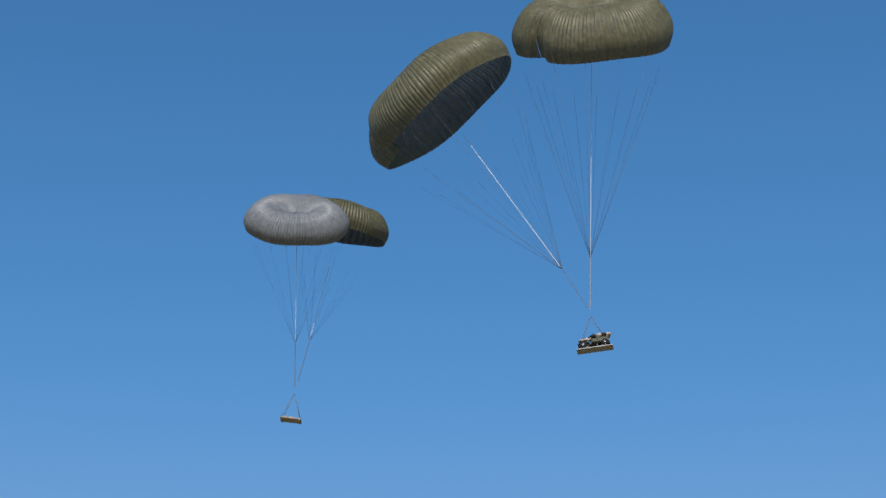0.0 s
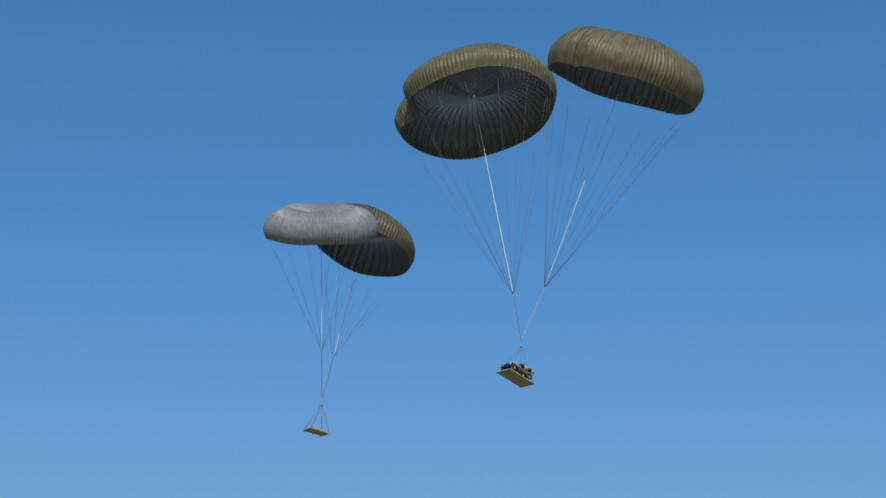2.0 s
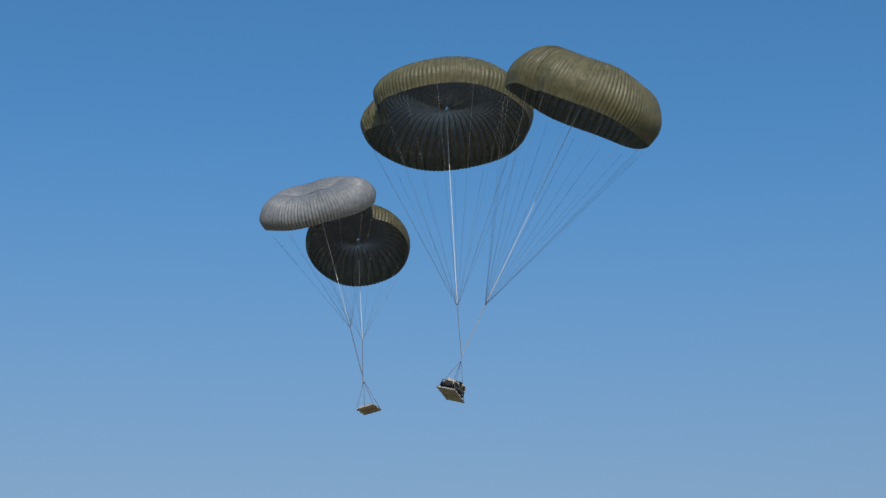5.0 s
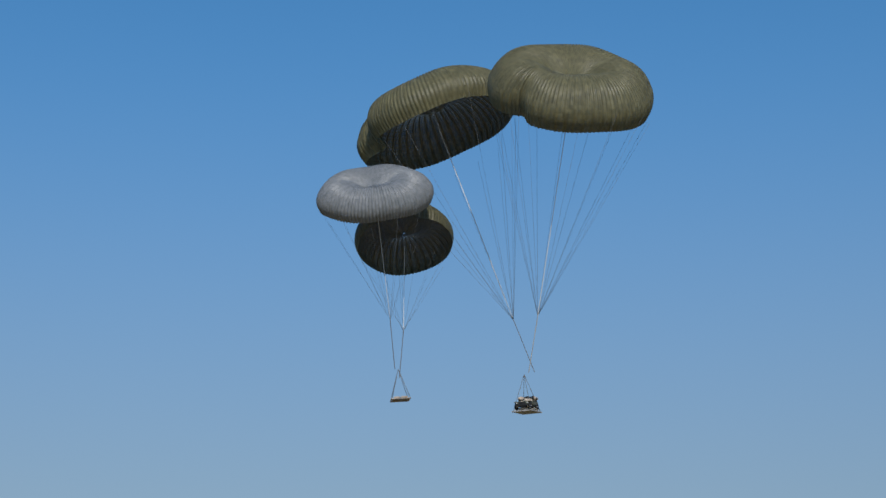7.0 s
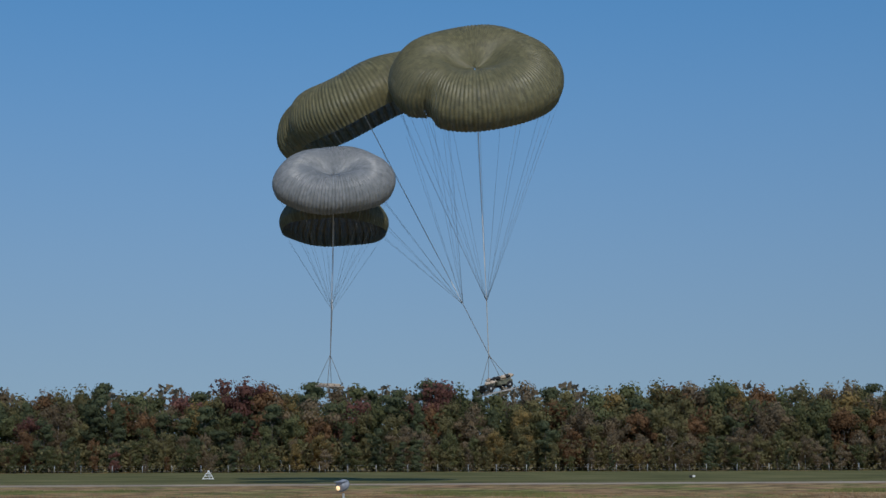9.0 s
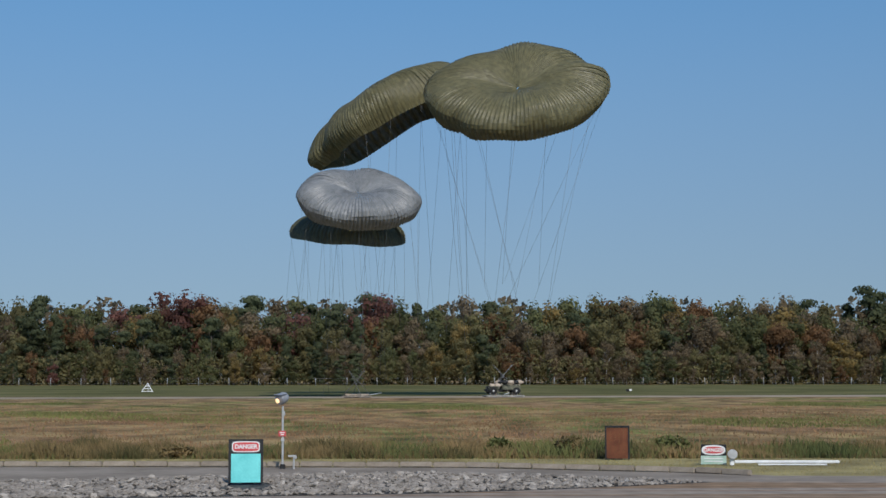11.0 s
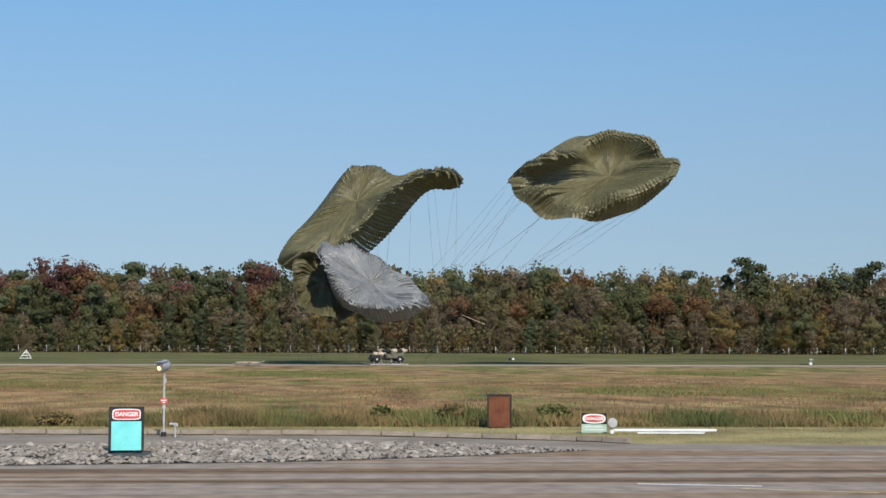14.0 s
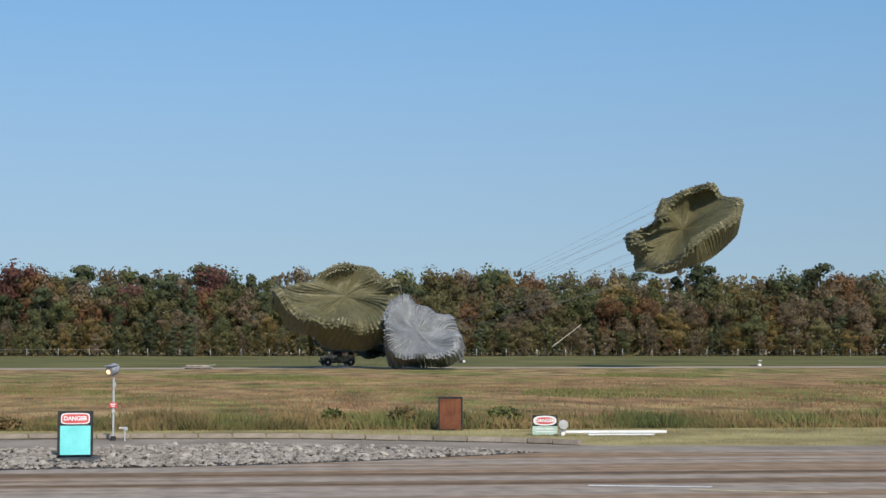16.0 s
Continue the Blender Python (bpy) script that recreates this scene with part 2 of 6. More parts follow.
def ground_material():
    """Meadow: tan, rust and green grass in long patches."""
    m = bpy.data.materials.new("meadow_grass")
    m.use_nodes = True
    n, l = m.node_tree.nodes, m.node_tree.links
    b = n["Principled BSDF"]
    b.inputs["Roughness"].default_value, b.inputs["Specular IOR Level"].default_value = 0.95, 0.1
    co = n.new("ShaderNodeTexCoord")
    mp = n.new("ShaderNodeMapping")
    mp.inputs["Scale"].default_value = (0.05, 0.022, 1)
    l.new(co.outputs["Object"], mp.inputs[0])
    patch, mid, fine = (n.new("ShaderNodeTexNoise") for _ in range(3))
    for t, s, d in ((patch, 1.6, 5), (mid, 7, 6), (fine, 60, 4)):
        t.inputs["Scale"].default_value, t.inputs["Detail"].default_value, t.inputs["Roughness"].default_value = s, d, 0.65
        l.new(mp.outputs[0], t.inputs["Vector"])
    r1, r2 = n.new("ShaderNodeValToRGB"), n.new("ShaderNodeValToRGB")
    r1.color_ramp.elements[0].position, r1.color_ramp.elements[0].color = 0.4, (0.17, 0.18, 0.055, 1)
    r1.color_ramp.elements[1].position, r1.color_ramp.elements[1].color = 0.63, (0.29, 0.18, 0.095, 1)
    e = r1.color_ramp.elements.new(0.5)
    e.color = (0.31, 0.225, 0.105, 1)
    r2.color_ramp.elements[0].position, r2.color_ramp.elements[0].color = 0.36, (0.36, 0.33, 0.31, 1)
    r2.color_ramp.elements[1].position, r2.color_ramp.elements[1].color = 0.62, (1.35, 1.3, 1.25, 1)
    mul, mul2 = n.new("ShaderNodeMixRGB"), n.new("ShaderNodeMixRGB")
    mul.blend_type = mul2.blend_type = "MULTIPLY"
    mul.inputs[0].default_value, mul2.inputs[0].default_value = 0.9, 0.45
    l.new(patch.outputs[0], r1.inputs[0])
    l.new(mid.outputs[0], r2.inputs[0])
    l.new(r1.outputs[0], mul.inputs[1])
    l.new(r2.outputs[0], mul.inputs[2])
    l.new(mul.outputs[0], mul2.inputs[1])
    l.new(fine.outputs[1], mul2.inputs[2])
    l.new(mul.outputs[0], b.inputs["Base Color"])
    bn = n.new("ShaderNodeBump")
    bn.inputs["Strength"].default_value, bn.inputs["Distance"].default_value = 0.8, 0.3
    l.new(fine.outputs[0], bn.inputs["Height"])
    l.new(bn.outputs[0], b.inputs["Normal"])
    return m


def apron_material():
    """Concrete apron with long dark and rusty streaks along its traffic."""
    m = bpy.data.materials.new("stained_apron")
    m.use_nodes = True
    n, l = m.node_tree.nodes, m.node_tree.links
    b = n["Principled BSDF"]
    b.inputs["Roughness"].default_value, b.inputs["Specular IOR Level"].default_value = 0.95, 0.05
    co, mp = n.new("ShaderNodeTexCoord"), n.new("ShaderNodeMapping")
    mp.inputs["Rotation"].default_value = (0, 0, radians(-4))
    mp.inputs["Scale"].default_value = (0.009, 0.33, 1)
    l.new(co.outputs["Object"], mp.inputs[0])
    band, grit = n.new("ShaderNodeTexNoise"), n.new("ShaderNodeTexNoise")
    band.inputs["Scale"].default_value, band.inputs["Detail"].default_value = 1.4, 3
    grit.inputs["Scale"].default_value, grit.inputs["Detail"].default_value = 1.6, 10
    l.new(mp.outputs[0], band.inputs["Vector"])
    l.new(co.outputs["Object"], grit.inputs["Vector"])
    r = n.new("ShaderNodeValToRGB")
    r.color_ramp.elements[0].position, r.color_ramp.elements[0].color = 0.36, (0.12, 0.083, 0.058, 1)
    r.color_ramp.elements[1].position, r.color_ramp.elements[1].color = 0.6, (0.24, 0.155, 0.095, 1)
    for where, c in ((0.44, (0.26, 0.175, 0.11, 1)), (0.5, (0.28, 0.235, 0.195, 1)), (0.55, (0.3, 0.25, 0.205, 1))):
        r.color_ramp.elements.new(where).color = c
    l.new(band.outputs[0], r.inputs[0])
    mul = n.new("ShaderNodeMixRGB")
    mul.blend_type, mul.inputs[0].default_value = "OVERLAY", 0.6
    l.new(r.outputs[0], mul.inputs[1])
    l.new(grit.outputs[0], mul.inputs[2])
    l.new(mul.outputs[0], b.inputs["Base Color"])
    return m


MEADOW, APRON = ground_material(), apron_material()
LAWN = material("short_lawn", (0.19, 0.15, 0.06), (0.36, 0.3, 0.13), 0.35, 0.95, bump=0.4, bump_scale=8)
VERGE = material("runway_verge", (0.085, 0.085, 0.032), (0.17, 0.155, 0.066), 0.05, 0.95, bump=0.3, bump_scale=1, spec=0.03)
ROCKBED = material("dark_rock_bed", (0.03, 0.029, 0.027), (0.12, 0.115, 0.105), 2.5, 0.95, bump=0.5)


# ---- mesh tools ----
def mesh_of(bm, name, mat, smooth=True):
    me = bpy.data.meshes.new(name)
    bm.to_mesh(me)
    bm.free()
    me.materials.append(mat)
    if smooth:
        me.shade_smooth()
    return me


def part(name, bm, mat, parent=None, label="", smooth=False):
    ob = new(name, mesh_of(bm, name, mat, smooth))
    ob.parent = parent
    if label:
        tagged(ob, label)
    return ob


def thing(name, label, category, group="", kind="", m=None):
    ob = tagged(new(name), label, category, group, kind)
    if m is not None:
        ob.matrix_basis = m
    return ob


def add_box(bm, sx, sy, sz, m=Matrix(), bevel=0.0, taper=1.0):
    g = bmesh.ops.create_cube(bm, size=1)
    vs = g["verts"]
    for v in vs:
        k = taper if v.co.z > 0 else 1
        v.co = Vector((v.co.x * sx * k, v.co.y * sy * k, v.co.z * sz))
    if bevel:
        es = list({e for v in vs for e in v.link_edges})
        r = bmesh.ops.bevel(bm, geom=es, offset=bevel, segments=2, affect="EDGES")
        vs = list(set(r["verts"]) | {v for v in vs if v.is_valid})
    bmesh.ops.transform(bm, matrix=m, verts=vs)


def add_rod(bm, a, b, r, r2=None, seg=8):
    a, b = Vector(a), Vector(b)
    d = b - a
    g = bmesh.ops.create_cone(bm, cap_ends=True, segments=seg, radius1=r, radius2=r if r2 is None else r2, depth=d.length)
    bmesh.ops.transform(bm, matrix=Matrix.Translation((a + b) / 2) @ d.to_track_quat("Z", "Y").to_matrix().to_4x4(), verts=g["verts"])


def add_lathe(bm, profile, m=Matrix(), seg=20):
    rings = []
    for r, z in profile:
        rings.append([bm.verts.new(m @ Vector((r * math.cos(a), r * math.sin(a), z))) for a in (2 * math.pi * i / seg for i in range(seg))])
    for p, q in zip(rings, rings[1:]):
        for i in range(seg):
            bm.faces.new((p[i], p[(i + 1) % seg], q[(i + 1) % seg], q[i]))
    bm.faces.new(rings[0][::-1])
    bm.faces.new(rings[-1])


def box(*a, **k):
    bm = bmesh.new()
    add_box(bm, *a, **k)
    return bm


def rod(*a, **k):
    bm = bmesh.new()
    add_rod(bm, *a, **k)
    return bm


def lathe(*a, **k):
    bm = bmesh.new()
    add_lathe(bm, *a, **k)
    return bm


def sheet(points, z):
    bm = bmesh.new()
    bm.faces.new([bm.verts.new((x, y, z)) for x, y in points])
    return bm


def raw(name, verts, faces, mat, parent=None, smooth=False):
    me = bpy.data.meshes.new(name)
    me.from_pydata(verts, [], faces)
    me.materials.append(mat)
    if smooth:
        me.shade_smooth()
    ob = new(name, me)
    ob.parent = parent
    return ob


# ---- ground ----
tagged(part("ground", sheet([(-4000, -600), (4000, -600), (4000, 4500), (-4000, 4500)], -0.02), MEADOW),
       "wide airfield meadow of tan, rust and green autumn grass", "ground", kind="structure")
tagged(part("grass_verge", sheet([(-420, 190), (420, 250), (420, 436), (-420, 436)], -0.012), VERGE),
       "mown dull green grass beyond the runway, up to the fence", "grass", kind="structure")
tagged(part("runway", sheet([(-300, 172), (300, 236), (300, 252), (-300, 184)], 0.0), RUNWAY),
       "pale concrete runway strip across the meadow", "runway", kind="structure")
tagged(part("lawn", sheet([(-60, 54), (-12, 53.3), (0.7, 52.5), (8.4, 49.3), (9.6, 48.2), (16.15, 47.6), (60, 43.6), (60, 58), (-60, 58.5)], -0.008), LAWN),
       "strip of short yellow-green lawn behind the kerb", "lawn", kind="structure")
tagged(part("apron", sheet([(-80, -60), (80, -60), (80, 39.3), (60, 41.2), (16.15, 45.4), (9.5, 45.9), (7.2, 45.2), (3, 42.6), (-0.86, 40.9), (-7.5, 39.8), (-40, 34), (-80, 20)], 0.0), APRON),
       "brown-streaked concrete apron in front of the rock bed", "apron", kind="structure")
tagged(part("lane", sheet([(-80, 20), (-40, 34), (-7.5, 39.8), (-0.86, 40.9), (3, 42.6), (7.2, 45.2), (9.5, 45.9), (16.15, 45.4), (60, 41.2), (60, 43.6), (16.15, 47.6), (9.6, 48.2), (8.2, 49.3), (0.7, 52.4), (-12, 53.2), (-80, 55)], -0.004), CONCRETE),
       "pale concrete lane between kerb and rock bed", "pavement", kind="structure")

# paint lines on the apron
for pts in (((6.5, 34.45), (9.0, 33.88), (9.02, 34.03), (6.52, 34.63)),):
    tagged(part("paint_line", sheet(pts, 0.004), WHITE), "faded white painted line on the apron", "marking", kind="structure")
tagged(part("paint_line", sheet(((8.4, 33.3), (10.93, 32.27), (10.97, 32.42), (8.43, 33.5)), 0.004), YELLOW), "faded yellow painted line on the apron", "marking", kind="structure")

# rock bed with its stones
tagged(part("rock_bed", sheet([(-40, 34.1), (-7.5, 39.9), (-0.86, 41.0), (3, 42.7), (7.3, 45.3), (4.4, 47.6), (-1, 49.9), (-8.8, 46.9), (-40, 41)], 0.003), ROCKBED),
       "dark bed of earth under the loose stones", "rock bed", kind="structure")


def stone_mesh(seed):
    rng = random.Random(seed)
    bm = bmesh.new()
    bmesh.ops.create_icosphere(bm, subdivisions=1, radius=0.5)
    for v in bm.verts:
        v.co *= rng.uniform(0.72, 1.15)
    return mesh_of(bm, "stone", STONE, False)


def inside_bed(x, y):
    near = np.interp(x, (-40, -7.5, -0.86, 3, 7.3), (34.1, 39.9, 41.0, 42.7, 45.3))
    far = np.interp(x, (-40, -8.8, -1, 4.4, 7.3), (41, 46.9, 49.9, 47.6, 45.3))
    return near + 0.1 < y < far - 0.1 and not (-5.8 < x < -4.6 and 42.4 < y < 44.7)


# ---- trees ----
def crown_mesh(kind, seed, height, width, count=750):
    """Clumps of small leaf blades over several lobes of an uneven crown."""
    rng = np.random.RandomState(seed)
    verts, faces = [], []
    if kind == "pine":
        lobes = [(rng.normal(0, 0.2) * width, rng.normal(0, 0.2) * width, h, width * rng.uniform(0.22, 0.34), 0.06 * height) for h in np.linspace(0.1, 0.95, 15) * height]
    else:
        lobes = [(rng.normal(0, 0.22) * width, rng.normal(0, 0.22) * width, height * rng.uniform(0.14, 0.88), width * rng.uniform(0.14, 0.3), height * rng.uniform(0.06, 0.13)) for _ in range(20)]
        lobes.append((0, 0, height * 0.84, width * 0.25, height * 0.15))
    per = count // len(lobes)
    for cx, cy, cz, r, h in lobes:
        d = rng.normal(size=(per, 3))
        d /= np.linalg.norm(d, axis=1)[:, None]
        rad = rng.uniform(0.35, 1.12, per)[:, None]
        c = np.array((cx, cy, cz)) + d * rad * np.array((r, r, h))
        for p, q in zip(c, d):
            s = rng.uniform(0.15, 0.38)
            a = np.cross(q + rng.normal(0, 0.28, 3), rng.normal(size=3))
            a /= np.linalg.norm(a) + 1e-6
            b = np.cross(q, a) + rng.normal(0, 0.16, 3)
            k = len(verts)
            verts += [p - a * s - b * s * 0.7, p + a * s - b * s * 0.6, p + a * s * 0.8 + b * s, p - a * s * 0.7 + b * s * 0.9]
            faces.append((k, k + 1, k + 2, k + 3))
    me = bpy.data.meshes.new("crown")
    me.from_pydata([tuple(v) for v in verts], [], faces)
    me.materials.append(LEAVES[kind])
    return me


def trunk_mesh(seed, height, bark):
    rng = random.Random(seed)
    bm = bmesh.new()
    top = Vector((rng.uniform(-0.5, 0.5), rng.uniform(-0.5, 0.5), height * 0.82))
    add_rod(bm, (0, 0, -0.3), top * 0.5, 0.28, 0.2, 7)
    add_rod(bm, top * 0.5, top, 0.2, 0.06, 6)
    for i in range(6):
        a, h = rng.uniform(0, 6.28), rng.uniform(0.35, 0.7)
        p = top * h / 0.82
        add_rod(bm, p, p + Vector((math.cos(a) * height * 0.16, math.sin(a) * height * 0.16, height * 0.15)), 0.1, 0.03, 5)
    return mesh_of(bm, "trunk", bark)


TREE_WORDS = {"green": "broad green leafy tree at the wood's edge", "pine": "dark green pine in the wood", "rust": "rust-red autumn tree in the wood",
              "brown": "brown half-bare autumn tree in the wood", "ochre": "yellow-ochre autumn tree in the wood", "maroon": "maroon autumn tree in the wood", "olive": "olive-green autumn tree in the wood"}
TREES = {}
for kind, n in (("green", 3), ("pine", 3), ("rust", 3), ("brown", 3), ("ochre", 2), ("maroon", 2), ("olive", 3)):
    for i in range(n):
        h = (19.0, 17.0, 20.5)[i]
        w = (10.5, 12.0, 9.0)[i] * (0.75 if kind == "pine" else 1)
        t = thing("tree", TREE_WORDS[kind], "tree", "trees of the wood", m=pose(0, -900, -300))
        for nm, me in (("trunk", trunk_mesh(i * 7 + n, h, PALE_BARK if kind == "brown" else BARK)), ("crown", crown_mesh(kind, i * 31 + len(kind) * 5, h, w, 3000 if kind == "brown" else 3900))):
            o = new(nm, me)
            o.parent = t
        TREES.setdefault(kind, []).append((t, h))


def plant(kind, i, x, y, height, turn):
    t, h = TREES[kind][i % len(TREES[kind])]
    c = copy_thing(t, Matrix())
    k = height / h
    c.matrix_basis = pose(x, y, 0, 0, 0, turn) @ Matrix.Diagonal((k * rng.uniform(0.75, 1.0), k * 0.85, k, 1))


rng = random.Random(11)
KINDS = ["green"] * 5 + ["pine"] * 6 + ["rust"] * 4 + ["brown"] * 7 + ["ochre"] * 2 + ["maroon"] + ["olive"] * 7
for y0, y1, h0, h1, step in ((437, 440, 4, 8.5, 6.2), (443, 447, 9, 14, 6.2), (450, 456, 14, 19, 6.2), (459, 465, 18.5, 21.8, 6.2), (469, 476, 22.4, 25.6, 5.9)):
    x = -200.0
    while x < 200:
        plant(rng.choice(KINDS + (["pine"] * 6 if x < 5 else ["brown"] * 6 + ["ochre"] * 3 + ["olive"] * 4)), rng.randrange(3), x, rng.uniform(y0, y1), rng.uniform(h0, h1), rng.uniform(0, 360))
        x += step * rng.uniform(0.7, 1.3)
# the tall pines and crowns that stand out of the skyline
for kind, az, h in (("pine", -14.45, 27.5), ("green", -17.3, 26.2), ("pine", -18.4, 26.4), ("maroon", 8.9, 27.0), ("rust", 8.3, 26.2), ("brown", -11.6, 25.8), ("green", -7.2, 26.4), ("olive", -5.2, 26.0), ("ochre", -13.1, 19.0), ("ochre", -17.0, 18.5), ("maroon", 2.6, 26.2)):
    plant(kind, 0, -math.tan(radians(az)) * 466, 466, h, az * 37 % 360)
for kind in TREES:
    for t, h in TREES[kind]:
        for o in (*t.children, t):
            bpy.data.objects.remove(o)


def leafy_mass(name, n, xr, yr, top, size, mat, seed, label):
    rs = np.random.RandomState(seed)
    x, y = rs.uniform(*xr, n), rs.uniform(*yr, n)
    z = rs.uniform(0, 1, n) ** 0.8 * (top + 0.08 * top * np.sin(x * 0.11) + 0.06 * top * np.sin(x * 0.37 + 1))
    c = np.stack([x, y, z], 1)
    a, b = rs.normal(size=(n, 3)), rs.normal(size=(n, 3))
    a /= np.linalg.norm(a, axis=1)[:, None]
    b /= np.linalg.norm(b, axis=1)[:, None]
    s = rs.uniform(*size, n)[:, None]
    v = np.stack([c - a * s, c - b * s, c + a * s, c + b * s], 1).reshape(-1, 3)
    tagged(raw(name, v.tolist(), np.arange(4 * n).reshape(-1, 4).tolist(), mat), label, "woods", kind="stuff")


leafy_mass("far_woods", 26000, (-330, 330), (480, 500), 22.5, (0.5, 1.2), LEAVES["brown"], 4, "dense brown depth of the autumn wood")
leafy_mass("undergrowth", 30000, (-205, 205), (440, 462), 7.5, (0.2, 0.5), LEAVES["olive"], 5, "olive undergrowth between the trees of the wood")
leafy_mass("green_thicket", 40000, (-205, 205), (456, 476), 17.0, (0.3, 0.65), LEAVES["green"], 6, "green thicket deeper in the wood")


# ---- fence along the wood ----
fence = thing("fence", "long pale wire fence with metal posts before the wood", "fence", m=pose(0, 430, 0))
post_me = mesh_of(rod((0, 0, -0.1), (0, 0, 1.95), 0.07, seg=6), "post", POST)
for i in range(56):
    o = new("post", post_me)
    o.parent, o.matrix_basis = fence, pose(-210 + i * 7.7 + rng.uniform(-0.4, 0.4), 0, 0, rng.uniform(-2, 2), rng.uniform(-2, 2))
for z in (0.5, 1.1, 1.75):
    part("wire", rod((-212, 0, z), (216, 0, z), 0.005, seg=4), POST, fence)


# ---- reeds and meadow tufts ----
def blades(name, n, xr, yr, height, width, mat, seed, label, dens=None):
    rs = np.random.RandomState(seed)
    x, y = rs.uniform(*xr, n), rs.uniform(*yr, n)
    if dens:
        keep = rs.uniform(size=n) < dens(x, y)
        x, y = x[keep], y[keep]
        n = len(x)
    h = height(x, y) * rs.uniform(0.5, 1.15, n)
    a = rs.uniform(0, np.pi, n)
    lx, ly = rs.normal(0, 0.3, n) * h, rs.normal(0, 0.3, n) * h
    dx, dy = np.cos(a) * width, np.sin(a) * width
    p = [np.stack(q, 1) for q in ((x - dx, y - dy, h * 0 - 0.03), (x + dx, y + dy, h * 0 - 0.03), (x + lx * 0.5 + dx * 0.7, y + ly * 0.5 + dy * 0.7, h * 0.6), (x + lx, y + ly, h))]
    v = np.stack(p, 1).reshape(-1, 3)
    f = np.arange(4 * n).reshape(-1, 4).tolist()
    tagged(raw(name, v.tolist(), f, mat), label, "grass", kind="stuff")


def clumpy(x, y):
    return np.clip(0.62 + 0.3 * np.sin(x * 0.9 + 1.3 * np.sin(x * 0.31)) + 0.25 * np.sin(x * 2.3 + y), 0.25, 1.2)


blades("ditch_reeds", 60000, (-42, 42), (57.8, 65), lambda x, y: 0.55 * clumpy(x, y) * np.interp(x, (-2, 6, 42), (1, 0.75, 0.75)), 0.02, REED, 1, "tall brown reeds along the ditch")
blades("green_reeds", 34000, (-42, 42), (57.8, 65), lambda x, y: 0.55 * clumpy(x + 3, y) * np.interp(x, (-10, 2, 42), (0.5, 1, 0.8)), 0.02, GREEN_REED, 7, "tall green reeds along the ditch")
blades("dry_grass", 34000, (-60, 60), (64.5, 150), lambda x, y: 0.13 * clumpy(x * 0.3, y * 0.4), 0.03, STRAW, 2, "tufts of dry tan meadow grass")
blades("lawn_grass", 30000, (-34, 30), (46, 58), lambda x, y: 0.05 + 0 * x, 0.012, LAWN, 3, "short yellow-green lawn grass",
       lambda x, y: (y > np.interp(x, (-34, -12, 0.7, 8.4, 9.6, 16, 30), (54.2, 53.7, 52.9, 49.7, 48.5, 48.0, 46.8))).astype(float))


def patchy(x, y):
    return (np.sin(x * 0.16 + 2.1 * np.sin(y * 0.05)) + np.sin(y * 0.13 + 1.7 * np.sin(x * 0.07 + 1)) > 1.25).astype(float) * 0.8 + 0.01 + 0.55 * ((x > 7) & (y < 64 + 0.4 * (x - 7) + 2 * np.sin(x * 0.5)))


blades("green_grass", 170000, (-60, 60), (64, 170), lambda x, y: 0.19 * clumpy(x * 0.5, y * 0.5), 0.045, GRASS, 12, "fresh green grass in patches over the meadow", patchy)
blades("brown_weeds", 40000, (-50, 50), (64, 125), lambda x, y: np.interp(y, (64, 72, 125), (0.36, 0.17, 0.08)) * clumpy(x * 0.6, y * 0.7), 0.034, WEED, 13, "brown weeds standing over the meadow",
       lambda x, y: np.clip(0.5 + 0.5 * np.sin(x * 0.21 + np.sin(y * 0.09) * 2) + 0.4 * np.sin(y * 0.4 + x * 0.05), 0.05, 1))


def shrub(x, y, r, h, kind, label):
    t = thing("shrub", label, "shrub", "shrubs in the ditch", m=pose(x, y, 0))
    rs = np.random.RandomState(int(abs(x) * 10))
    n = 700
    d = rs.normal(size=(n, 3))
    d /= np.linalg.norm(d, axis=1)[:, None]
    c = d * np.array((r, r * 0.7, h * 0.5)) * rs.uniform(0.4, 1.1, (n, 1)) + np.array((0, 0, h * 0.5))
    a, b = rs.normal(0, 0.05, (n, 3)), rs.normal(0, 0.05, (n, 3))
    v = np.stack([c - a, c - b, c + a, c + b], 1).reshape(-1, 3)
    raw("leaves", v.tolist(), np.arange(4 * n).reshape(-1, 4).tolist(), REED if kind == "brown" else GREEN_REED, t)
    bm = bmesh.new()
    for i in range(7):
        q = rs.normal(0, 0.35, 2) * r
        add_rod(bm, (0, 0, -0.05), (q[0], q[1], h * 0.8), 0.025, 0.008, 5)
    part("stems", bm, BARK, t)


for x, y, r, h, k, w in ((1.95, 60, 0.4, 0.85, "green", "small dark green shrub in the ditch"), (4.6, 60, 0.5, 0.95, "brown", "brown leafless shrub in the ditch"),
                         (-9.4, 58.5, 0.55, 0.6, "brown", "brown dead shrub beside the ditch"), (8.2, 60, 0.6, 0.95, "olive", "green leafy shrub in the ditch")):
    shrub(x, y, r * 1.15, h * 0.72, k, w)


# ---- signs, lamp and boards ----
def letters(text, size, m, mat, parent):
    cu = bpy.data.curves.new("lettering", "FONT")
    cu.body, cu.size, cu.align_x, cu.align_y, cu.extrude, cu.offset = text, size, "CENTER", "CENTER", 0.004, 0.006
    cu.materials.append(mat)
    ob = new("lettering", cu)
    ob.parent, ob.matrix_basis = parent, m


